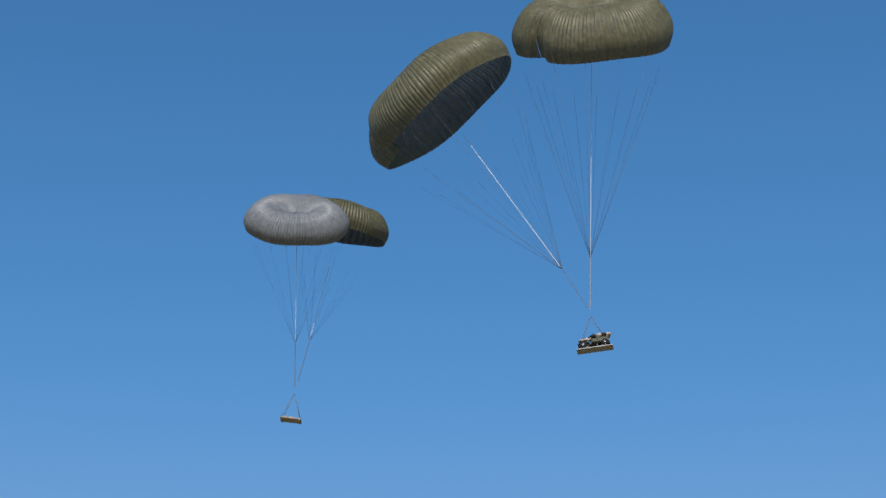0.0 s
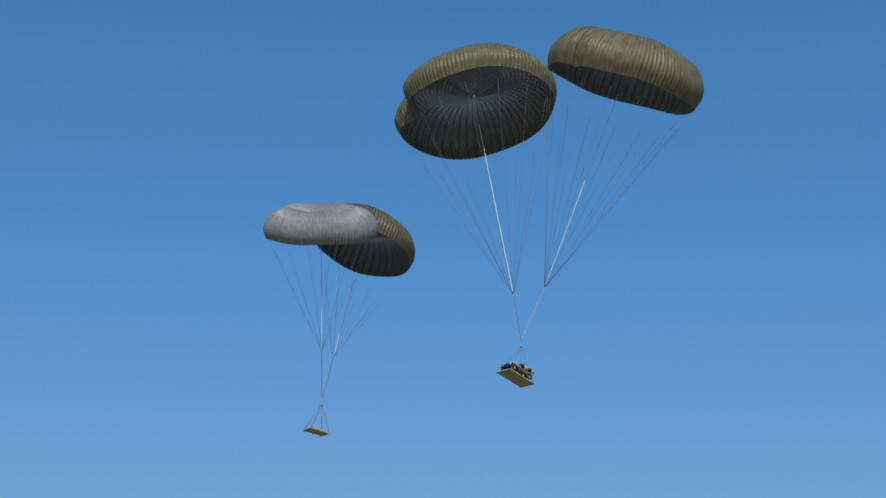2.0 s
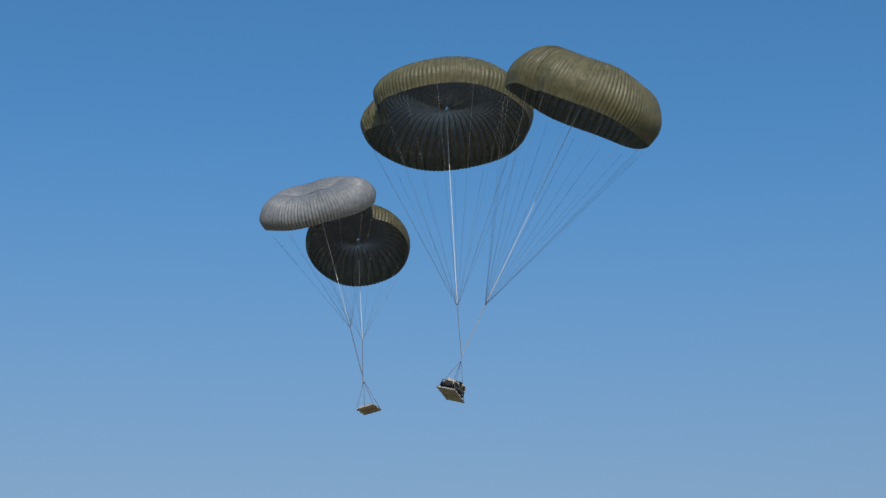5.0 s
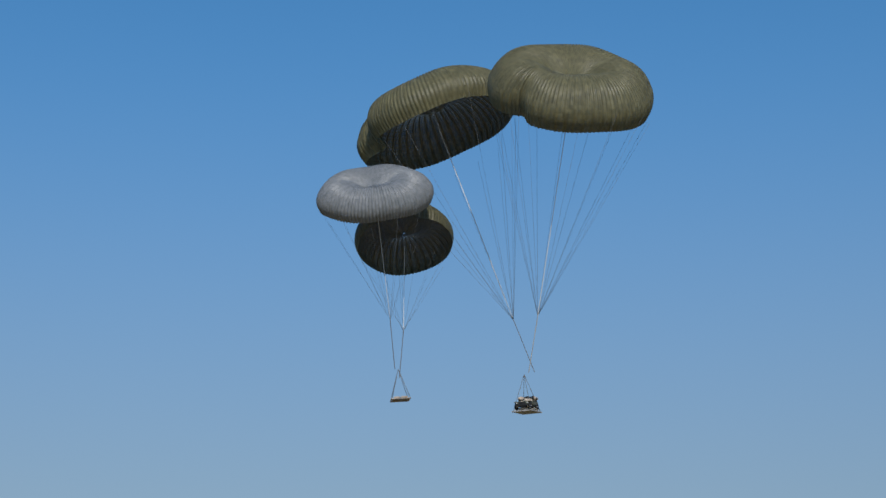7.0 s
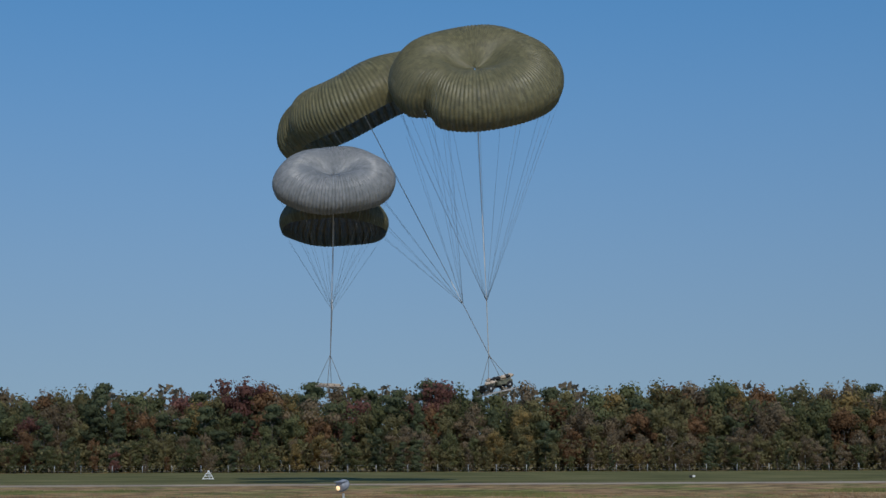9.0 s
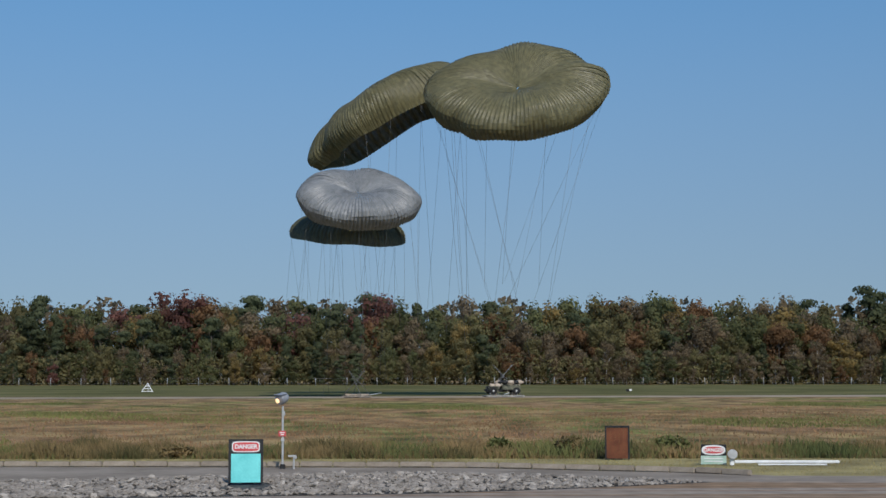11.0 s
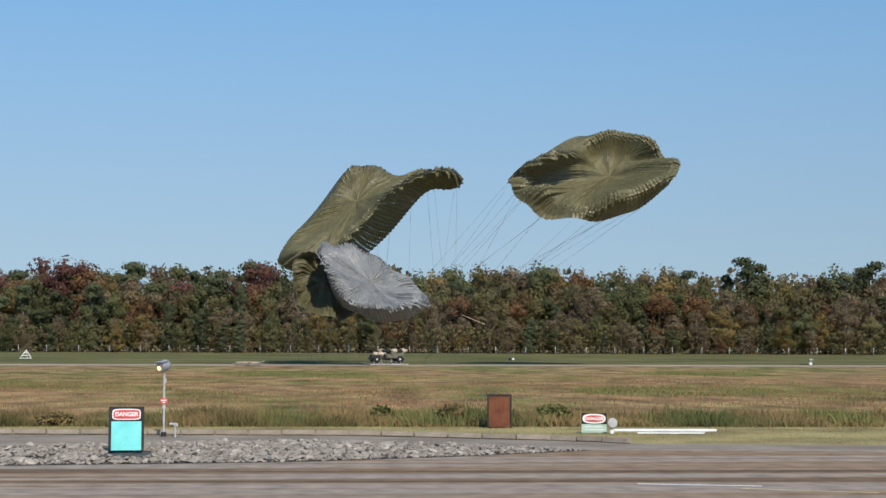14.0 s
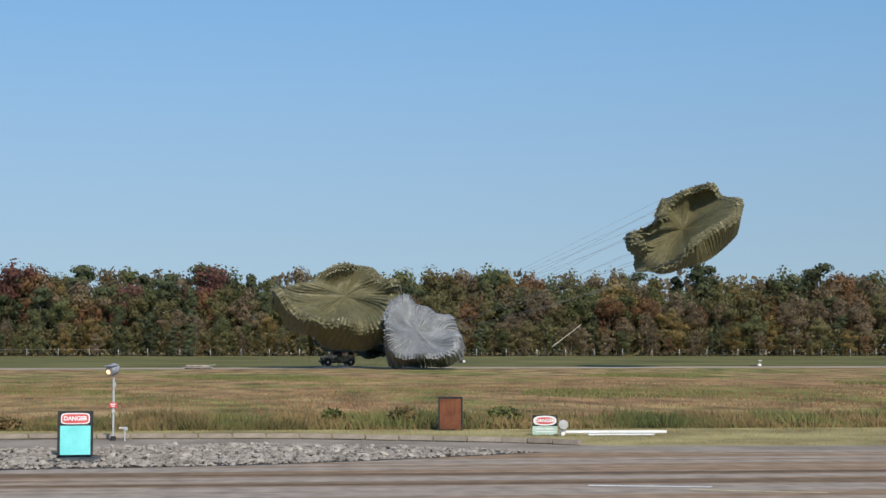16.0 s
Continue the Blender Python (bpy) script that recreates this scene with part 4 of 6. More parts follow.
KNOT_C = [
    (0, (-80.5, 202.0, 81.2)),
    (0.5, (-76.3, 202.0, 78.1)),
    (1, (-71.4, 202.0, 74.6)),
    (1.5, (-67.1, 202.0, 71.2)),
    (2, (-62.6, 202.0, 67.6)),
    (2.5, (-58.6, 202.0, 63.9)),
    (3, (-54.8, 202.0, 60.4)),
    (3.5, (-51.3, 202.0, 57.3)),
    (4, (-48.1, 202.0, 54.1)),
    (4.5, (-45.1, 202.0, 51.2)),
    (5, (-42.7, 202.0, 48.5)),
    (7.3, (-32.8, 202.0, 33.6)),
    (7.5, (-31.4, 202.0, 32.3)),
    (8, (-27.8, 202.0, 28.7)),
    (8.5, (-24.6, 202.0, 25.5)),
    (9, (-21.2, 202.0, 22.0)),
    (9.5, (-18.3, 202.0, 18.2)),
    (10, (-15.2, 202.0, 15.2)),
]
KNOT_D = [
    (0, (-79.2, 204.0, 82.0)),
    (0.5, (-74.9, 204.0, 78.5)),
    (1, (-70.2, 204.0, 74.8)),
    (1.5, (-66.0, 204.0, 71.2)),
    (2, (-61.6, 204.0, 67.1)),
    (2.5, (-57.6, 204.0, 63.4)),
    (3, (-53.9, 204.0, 59.8)),
    (3.5, (-50.4, 204.0, 56.6)),
    (4, (-47.2, 204.0, 53.3)),
    (4.5, (-44.2, 204.0, 50.3)),
    (5, (-41.5, 204.0, 47.3)),
    (7.3, (-32.1, 204.0, 32.7)),
    (7.5, (-30.9, 204.0, 31.4)),
    (8, (-27.6, 204.0, 27.9)),
    (8.5, (-24.6, 204.0, 24.7)),
    (9, (-21.3, 204.0, 21.5)),
    (9.5, (-18.3, 204.0, 17.8)),
    (10, (-15.3, 204.0, 14.9)),
]
CLEVIS_TRUCK = [
    (0, (-40.7, 212.0, 85.2)),
    (0.5, (-39.6, 212.0, 81.1)),
    (1, (-38.6, 212.0, 77.4)),
    (1.5, (-37.9, 212.0, 73.8)),
    (2, (-37.4, 212.0, 70.4)),
    (2.5, (-36.7, 212.0, 66.8)),
    (3, (-35.9, 212.0, 63.1)),
    (3.5, (-34.9, 212.0, 59.5)),
    (4, (-33.7, 212.0, 55.6)),
    (4.5, (-32.2, 212.0, 51.0)),
    (5, (-29.8, 212.0, 46.3)),
    (7.3, (-16.7, 212.0, 28.0)),
    (7.5, (-14.9, 212.0, 26.6)),
    (8, (-10.3, 212.0, 23.3)),
    (8.5, (-6.1, 212.0, 20.2)),
    (9, (-2.0, 212.0, 16.5)),
    (9.5, (1.1, 212.0, 12.4)),
    (10, (4.1, 212.0, 7.9)),
]
CLEVIS_CRATE = [
    (0, (-80.7, 203.0, 74.3)),
    (0.5, (-76.5, 203.0, 71.4)),
    (1, (-71.7, 203.0, 67.9)),
    (1.5, (-67.5, 203.0, 64.4)),
    (2, (-62.7, 203.0, 60.8)),
    (2.5, (-58.5, 203.0, 57.2)),
    (3, (-54.2, 203.0, 53.8)),
    (3.5, (-50.5, 203.0, 50.3)),
    (4, (-46.9, 203.0, 47.1)),
    (4.5, (-43.8, 203.0, 44.6)),
    (5, (-41.2, 203.0, 42.2)),
    (7.3, (-32.4, 203.0, 27.2)),
    (7.5, (-31.1, 203.0, 26.1)),
    (8, (-27.7, 203.0, 22.6)),
    (8.5, (-24.7, 203.0, 19.4)),
    (9, (-21.4, 203.0, 15.8)),
    (9.5, (-18.3, 203.0, 12.1)),
    (10, (-15.2, 203.0, 8.6)),
]
TRUCK_AT = [
    (0, (-40.3, 212.0, 80.5)),
    (0.5, (-39.4, 212.0, 76.5)),
    (1, (-38.8, 212.0, 72.9)),
    (1.5, (-38.4, 212.0, 69.3)),
    (2, (-38.1, 212.0, 65.8)),
    (2.5, (-37.8, 212.0, 62.6)),
    (3, (-37.2, 212.0, 58.9)),
    (3.5, (-36.2, 212.0, 55.3)),
    (4, (-35.1, 212.0, 51.0)),
    (4.5, (-33.2, 212.0, 46.9)),
    (5, (-31.0, 212.0, 42.1)),
    (7.3, (-16.2, 212.0, 23.8)),
    (7.5, (-14.3, 212.0, 22.6)),
    (8, (-9.4, 212.0, 19.2)),
    (8.5, (-5.2, 212.0, 16.1)),
    (9, (-1.1, 212.0, 12.4)),
    (9.5, (2.3, 212.0, 8.5)),
    (10, (5.1, 212.0, 4.2)),
]
CRATE_AT = [
    (0, (-81.1, 203.0, 70.6)),
    (0.5, (-77.0, 203.0, 67.5)),
    (1, (-72.6, 203.0, 64.2)),
    (1.5, (-68.0, 203.0, 60.6)),
    (2, (-63.3, 203.0, 57.0)),
    (2.5, (-58.6, 203.0, 53.5)),
    (3, (-54.2, 203.0, 49.9)),
    (3.5, (-50.2, 203.0, 46.8)),
    (4, (-46.3, 203.0, 43.9)),
    (4.5, (-43.2, 203.0, 41.1)),
    (5, (-40.4, 203.0, 38.3)),
    (7.3, (-32.2, 203.0, 24.0)),
    (7.5, (-30.9, 203.0, 22.7)),
    (8, (-27.7, 203.0, 19.2)),
    (8.5, (-24.8, 203.0, 16.0)),
    (9, (-21.5, 203.0, 12.3)),
    (9.5, (-18.4, 203.0, 9.1)),
    (10, (-15.1, 203.0, 5.4)),
]
# crown and skirt of each canopy while it falls, eight places round it: vent, a third and two thirds of the way out, skirt
FALL_B = {}
FALL_B[12.5] = ((20.3, 208.0, 30.6),
    [(24.2, 208.5, 31.3), (23.3, 210.4, 32.9), (21.0, 211.5, 34.1), (18.7, 210.9, 33.3), (16.4, 209.2, 32.3), (16.2, 207.0, 30.2), (18.8, 206.0, 29.1), (21.5, 206.8, 29.9)],
    [(32.8, 207.5, 31.4), (30.0, 212.4, 36.2), (22.3, 215.3, 40.3), (15.2, 213.8, 37.8), (7.5, 209.5, 34.4), (7.7, 203.7, 27.8), (15.8, 200.8, 24.9), (24.0, 203.2, 27.0)],
    [(30.8, 209.9, 29.7), (28.5, 213.9, 33.8), (22.0, 216.3, 37.3), (16.0, 215.1, 35.2), (9.5, 211.5, 32.3), (9.7, 206.7, 26.8), (16.5, 204.3, 24.4), (23.4, 206.3, 26.1)])
FALL_B[13] = ((25.4, 209.5, 27.9),
    [(29.9, 209.5, 28.4), (28.0, 211.0, 30.9), (24.6, 211.0, 32.0), (21.3, 211.0, 30.9), (19.7, 209.5, 28.3), (20.8, 206.5, 26.4), (24.8, 205.0, 25.7), (28.2, 205.0, 26.2)],
    [(36.1, 205.0, 28.6), (32.1, 208.0, 34.3), (23.9, 211.0, 37.0), (17.1, 211.0, 34.7), (12.3, 208.0, 28.6), (14.6, 202.0, 24.8), (23.4, 196.0, 22.0), (32.9, 199.0, 24.6)],
    [(36.8, 211.0, 28.1), (32.6, 215.5, 34.2), (24.3, 215.5, 38.2), (17.0, 215.5, 35.8), (11.7, 211.0, 29.0), (13.1, 205.0, 25.0), (23.5, 197.5, 21.4), (32.5, 206.5, 25.0)])
FALL_B[13.5] = ((31.0, 211.2, 26.1),
    [(35.0, 210.4, 26.9), (33.3, 211.8, 29.0), (30.4, 212.4, 29.9), (26.9, 211.9, 28.6), (25.4, 210.4, 26.1), (26.1, 207.2, 24.2), (29.0, 205.6, 23.4), (32.9, 207.1, 24.5)],
    [(39.9, 204.7, 26.7), (37.0, 208.2, 31.0), (29.9, 211.2, 33.9), (22.5, 208.4, 30.4), (19.1, 207.8, 25.7), (21.3, 204.0, 23.1), (28.4, 199.2, 20.6), (36.4, 199.2, 23.6)],
    [(40.7, 211.1, 26.0), (37.6, 214.9, 31.0), (29.6, 216.2, 34.9), (20.7, 212.6, 31.1), (16.9, 210.2, 26.0), (19.1, 205.5, 22.6), (27.9, 200.4, 19.5), (36.5, 205.8, 22.6)])
FALL_B[14] = ((36.4, 212.5, 24.6),
    [(39.7, 211.0, 25.7), (38.5, 212.5, 27.1), (36.3, 214.0, 28.0), (33.1, 212.5, 26.3), (31.5, 211.0, 24.4), (31.4, 208.0, 22.5), (32.9, 206.5, 21.5), (36.9, 209.5, 23.2)],
    [(43.8, 205.0, 25.1), (42.3, 209.5, 27.9), (36.4, 212.5, 31.0), (28.7, 206.5, 26.3), (26.1, 208.0, 23.7), (27.6, 206.5, 21.6), (32.4, 203.5, 19.5), (38.5, 200.5, 22.7)],
    [(44.0, 211.0, 23.8), (42.5, 214.0, 27.3), (35.3, 217.0, 30.9), (25.6, 209.5, 25.6), (23.0, 209.5, 23.4), (25.7, 206.5, 20.2), (31.5, 205.0, 18.0), (38.9, 205.0, 20.0)])
FALL_B[14.5] = ((40.5, 212.7, 23.3),
    [(43.6, 211.2, 24.4), (42.7, 212.6, 25.7), (40.6, 214.3, 26.2), (37.9, 211.8, 24.4), (36.4, 210.3, 22.4), (36.3, 208.1, 20.7), (37.3, 206.6, 19.8), (40.9, 209.1, 21.5)],
    [(47.5, 205.0, 23.5), (46.3, 209.6, 26.3), (40.5, 212.7, 28.3), (34.4, 206.1, 23.9), (32.1, 208.1, 21.6), (33.2, 206.8, 19.8), (36.4, 204.0, 18.1), (42.0, 200.6, 20.8)],
    [(47.8, 211.0, 21.9), (46.3, 213.8, 25.7), (39.5, 217.2, 28.1), (31.7, 209.1, 22.7), (28.8, 209.4, 21.4), (31.4, 206.5, 18.6), (34.9, 205.4, 16.6), (41.3, 204.9, 17.6)])
FALL_B[15] = ((44.3, 212.5, 22.0),
    [(47.3, 211.0, 23.0), (46.5, 212.5, 24.4), (44.5, 214.0, 24.5), (42.2, 211.0, 22.5), (40.8, 209.5, 20.5), (40.9, 208.0, 19.0), (41.7, 206.5, 18.2), (44.8, 208.0, 19.9)],
    [(51.1, 205.0, 22.1), (49.8, 209.5, 25.2), (44.0, 212.5, 25.9), (39.7, 206.5, 22.1), (37.4, 208.0, 19.8), (38.1, 206.5, 17.9), (40.4, 203.5, 16.5), (45.6, 200.5, 18.9)],
    [(51.6, 211.0, 20.2), (49.8, 214.0, 24.6), (43.4, 217.0, 25.9), (38.0, 209.5, 20.8), (34.4, 209.5, 19.6), (36.6, 206.5, 17.2), (38.4, 205.0, 15.1), (44.2, 205.0, 15.6)])
FALL_B[15.5] = ((48.5, 212.5, 20.2),
    [(51.1, 210.3, 21.4), (50.9, 212.5, 23.1), (48.7, 213.3, 23.0), (46.3, 210.9, 20.8), (44.9, 209.4, 18.8), (44.8, 208.0, 17.2), (45.8, 206.5, 16.4), (48.8, 207.2, 18.5)],
    [(54.8, 205.0, 21.3), (53.2, 209.5, 24.1), (48.0, 211.8, 24.3), (43.9, 207.2, 20.3), (41.7, 207.3, 18.4), (42.2, 206.5, 16.3), (44.5, 203.5, 14.8), (49.4, 200.5, 18.0)],
    [(55.5, 211.0, 19.1), (53.6, 214.7, 23.3), (47.6, 216.3, 24.4), (42.9, 209.5, 19.1), (39.5, 209.5, 18.1), (41.2, 207.2, 15.7), (42.5, 205.7, 13.5), (49.0, 205.0, 14.6)])
FALL_B[16] = ((52.8, 212.5, 18.2),
    [(55.0, 209.5, 19.8), (55.3, 212.5, 21.8), (52.8, 212.5, 21.4), (50.3, 211.0, 19.1), (48.8, 209.5, 17.2), (48.4, 208.0, 15.4), (49.9, 206.5, 14.7), (52.8, 206.5, 17.1)],
    [(58.5, 205.0, 20.7), (56.5, 209.5, 23.1), (52.1, 211.0, 23.0), (47.8, 208.0, 18.5), (45.6, 206.5, 17.0), (46.0, 206.5, 14.7), (48.8, 203.5, 13.0), (53.3, 200.5, 17.3)],
    [(59.4, 211.0, 18.1), (57.3, 215.5, 22.1), (51.7, 215.5, 23.1), (47.4, 209.5, 17.6), (44.4, 209.5, 16.7), (45.6, 208.0, 14.3), (46.9, 206.5, 11.8), (54.5, 205.0, 14.0)])
FALL_A = {}
FALL_A[12.5] = ((-1.8, 218.0, 30.8),
    [(4.8, 218.0, 34.0), (3.5, 221.2, 33.8), (-1.6, 221.9, 31.8), (-5.9, 221.1, 27.6), (-8.7, 218.0, 23.4), (-5.7, 214.8, 26.9), (-2.8, 214.0, 30.9), (1.6, 215.6, 33.8)],
    [(7.9, 218.0, 34.6), (6.3, 222.5, 33.1), (0.1, 223.9, 30.6), (-5.9, 222.8, 24.6), (-10.8, 218.0, 20.1), (-6.6, 213.5, 24.7), (-2.7, 212.4, 30.1), (4.0, 214.6, 34.1)],
    [(7.6, 218.0, 33.0), (6.6, 222.0, 29.8), (2.4, 224.0, 28.1), (-3.0, 223.0, 22.6), (-8.9, 218.0, 20.6), (-5.1, 214.0, 24.4), (-1.8, 213.0, 28.7), (4.9, 215.0, 32.3)])
FALL_A[13] = ((1.2, 218.0, 28.2),
    [(5.6, 218.0, 30.4), (4.5, 219.2, 30.9), (1.9, 220.4, 30.7), (-1.0, 220.4, 27.7), (-2.8, 218.0, 24.5), (-2.4, 215.6, 24.3), (-0.3, 214.4, 26.3), (4.0, 214.4, 28.5)],
    [(10.7, 218.0, 30.6), (7.1, 221.6, 32.3), (2.3, 222.8, 32.6), (-3.3, 222.8, 26.8), (-5.7, 218.0, 20.5), (-2.5, 213.2, 21.5), (0.1, 212.0, 24.8), (5.8, 213.2, 28.3)],
    [(12.0, 219.2, 29.8), (9.5, 225.2, 32.3), (2.8, 228.8, 32.9), (-4.5, 227.6, 25.7), (-8.1, 219.2, 18.8), (-1.7, 218.0, 18.7), (2.3, 221.6, 24.1), (8.2, 221.6, 27.5)])
FALL_A[13.5] = ((2.7, 220.7, 25.1),
    [(7.2, 219.5, 26.9), (5.8, 221.1, 27.8), (3.6, 222.3, 28.1), (0.9, 222.5, 25.7), (-0.8, 220.1, 22.0), (-0.6, 217.7, 20.8), (1.6, 216.6, 22.1), (5.2, 216.4, 24.5)],
    [(13.6, 219.6, 28.5), (8.6, 223.1, 29.1), (3.8, 224.8, 30.7), (-1.3, 224.4, 26.2), (-4.0, 219.7, 18.4), (-1.0, 215.3, 17.3), (1.4, 214.1, 20.3), (7.6, 215.3, 25.6)],
    [(15.5, 221.5, 27.1), (10.7, 227.8, 29.6), (3.6, 231.6, 31.2), (-3.0, 230.4, 24.9), (-7.6, 221.5, 16.3), (-2.1, 221.4, 15.2), (4.3, 224.4, 19.8), (10.6, 224.6, 24.9)])
FALL_A[14] = ((3.7, 223.2, 21.9),
    [(8.8, 220.8, 23.5), (7.0, 223.2, 24.6), (4.5, 224.4, 25.0), (1.9, 224.4, 22.7), (0.0, 222.0, 18.4), (0.8, 219.6, 17.2), (3.3, 218.4, 18.2), (6.2, 218.4, 21.2)],
    [(15.8, 220.8, 26.5), (10.1, 224.4, 25.5), (4.9, 226.8, 27.4), (0.1, 225.6, 23.8), (-3.6, 220.8, 15.8), (-0.3, 217.2, 13.4), (2.5, 216.0, 16.3), (9.0, 217.2, 23.4)],
    [(17.9, 223.2, 24.5), (11.4, 229.2, 25.6), (4.6, 232.8, 27.4), (-1.1, 231.6, 22.2), (-6.7, 223.2, 14.0), (-2.9, 223.2, 12.7), (5.6, 224.4, 15.5), (12.4, 225.6, 22.2)])
FALL_A[14.5] = ((4.4, 223.2, 18.9),
    [(9.4, 220.6, 20.2), (7.5, 223.2, 21.4), (5.1, 224.4, 21.9), (2.7, 223.8, 19.4), (1.0, 222.0, 15.5), (2.1, 220.2, 14.1), (5.0, 218.4, 15.0), (7.8, 218.3, 18.1)],
    [(16.1, 220.2, 23.6), (10.6, 223.8, 23.2), (5.5, 226.2, 24.3), (0.7, 225.0, 19.4), (-3.6, 219.5, 13.8), (0.6, 216.6, 11.4), (5.0, 216.1, 12.8), (9.7, 216.0, 19.6)],
    [(18.7, 222.6, 21.8), (12.5, 228.6, 22.8), (5.2, 232.3, 24.3), (-0.7, 230.5, 17.9), (-5.0, 223.3, 12.6), (-0.8, 222.2, 10.5), (7.1, 222.6, 11.1), (13.4, 225.3, 17.4)])
FALL_A[15] = ((5.2, 221.4, 15.9),
    [(9.8, 219.0, 16.9), (8.1, 221.4, 18.1), (5.8, 222.6, 18.6), (3.3, 221.4, 15.9), (1.9, 220.2, 12.9), (3.3, 219.0, 11.4), (6.5, 216.6, 12.0), (9.4, 216.6, 14.9)],
    [(15.6, 217.8, 19.9), (11.2, 221.4, 20.6), (6.3, 223.8, 21.0), (1.2, 222.6, 14.8), (-3.5, 216.6, 12.2), (1.5, 214.2, 10.0), (7.2, 214.2, 9.8), (10.3, 213.0, 15.1)],
    [(18.5, 220.2, 18.4), (13.5, 226.2, 19.7), (6.1, 229.8, 20.8), (-0.3, 227.4, 13.6), (-3.2, 221.4, 11.4), (1.5, 219.0, 8.5), (8.1, 219.0, 7.3), (13.7, 222.6, 12.1)])
FALL_A[15.5] = ((6.7, 217.0, 12.7),
    [(10.8, 215.1, 13.0), (9.4, 217.0, 14.4), (7.1, 218.2, 14.9), (4.3, 216.9, 13.1), (2.9, 215.3, 10.7), (4.3, 214.2, 9.3), (7.5, 212.2, 9.4), (10.5, 212.7, 11.3)],
    [(15.2, 212.8, 14.8), (12.3, 216.4, 16.1), (8.1, 218.8, 17.3), (2.1, 217.6, 12.6), (-2.3, 212.1, 11.1), (2.3, 209.2, 8.3), (7.9, 208.8, 7.4), (11.4, 208.4, 10.3)],
    [(17.3, 215.2, 13.3), (14.3, 221.2, 15.3), (8.3, 224.3, 16.7), (1.0, 221.8, 11.7), (-1.9, 215.9, 9.9), (2.1, 213.4, 6.6), (7.9, 213.3, 4.8), (13.6, 216.0, 7.5)])
FALL_A[16] = ((8.5, 211.6, 9.3),
    [(11.9, 210.4, 9.0), (10.9, 211.6, 10.4), (8.5, 212.8, 11.1), (5.3, 211.6, 10.4), (3.9, 209.2, 8.8), (5.3, 208.0, 7.5), (8.3, 206.8, 6.8), (11.5, 208.0, 7.5)],
    [(14.8, 206.8, 9.2), (13.7, 210.4, 11.1), (10.1, 212.8, 13.4), (3.2, 211.6, 11.1), (-0.7, 206.8, 10.3), (3.1, 203.2, 6.7), (8.1, 202.0, 5.2), (12.5, 203.2, 5.4)],
    [(15.7, 209.2, 7.6), (15.1, 215.2, 10.5), (10.9, 217.6, 12.4), (2.6, 215.2, 10.5), (-0.8, 209.2, 8.2), (2.2, 206.8, 4.7), (7.3, 206.8, 2.8), (13.2, 208.0, 3.0)])
FALL_C = {}
FALL_C[12.5] = ((-3.6, 203.0, 16.6),
    [(-0.9, 203.4, 16.6), (-2.0, 205.7, 17.8), (-4.1, 206.0, 18.1), (-5.4, 205.3, 18.1), (-6.1, 203.8, 17.5), (-5.3, 201.9, 16.5), (-3.3, 200.8, 15.9), (-1.7, 201.5, 16.0)],
    [(4.4, 202.6, 15.4), (1.6, 208.4, 18.4), (-4.9, 209.3, 19.7), (-9.2, 207.4, 19.7), (-11.1, 203.6, 17.6), (-8.8, 198.8, 14.8), (-3.0, 195.9, 13.0), (2.1, 197.8, 13.1)],
    [(3.5, 204.5, 14.3), (1.0, 209.6, 17.0), (-4.8, 210.4, 18.2), (-8.6, 208.7, 18.2), (-10.3, 205.4, 16.2), (-8.2, 201.2, 13.8), (-3.1, 198.6, 12.2), (1.4, 200.3, 12.3)])
FALL_C[13] = ((-0.4, 206.4, 14.4),
    [(3.2, 205.2, 13.7), (1.8, 206.4, 14.6), (-0.9, 207.6, 15.6), (-3.3, 206.4, 15.6), (-4.3, 204.0, 14.5), (-2.9, 202.8, 13.3), (-0.6, 202.8, 12.8), (2.1, 202.8, 12.9)],
    [(7.3, 202.8, 12.9), (4.2, 206.4, 15.3), (-2.0, 208.8, 17.4), (-6.1, 207.6, 17.2), (-8.0, 201.6, 14.8), (-4.5, 199.2, 12.0), (-0.2, 198.0, 11.0), (4.7, 199.2, 11.0)],
    [(7.6, 205.2, 11.9), (5.0, 208.8, 14.9), (-2.7, 211.2, 17.6), (-6.9, 211.2, 17.5), (-8.4, 204.0, 13.9), (-4.6, 202.8, 10.6), (-0.6, 202.8, 9.7), (5.5, 202.8, 10.4)])
FALL_C[13.5] = ((2.5, 209.8, 12.5),
    [(6.0, 208.4, 11.3), (4.7, 209.5, 12.3), (2.2, 210.8, 14.0), (-0.4, 209.5, 14.3), (-1.4, 207.0, 12.9), (0.0, 205.9, 11.4), (2.5, 206.0, 10.5), (5.2, 205.9, 10.3)],
    [(9.4, 206.4, 11.1), (6.4, 210.4, 13.1), (1.7, 212.3, 16.1), (-2.7, 210.6, 16.3), (-4.5, 204.9, 14.1), (-1.6, 203.4, 10.6), (2.6, 202.4, 9.0), (7.5, 202.9, 9.2)],
    [(10.5, 208.8, 10.2), (7.6, 212.3, 12.9), (2.0, 214.3, 15.7), (-2.6, 214.5, 16.7), (-5.0, 208.0, 14.3), (-1.5, 207.2, 9.1), (3.0, 207.5, 7.5), (9.0, 206.7, 8.6)])
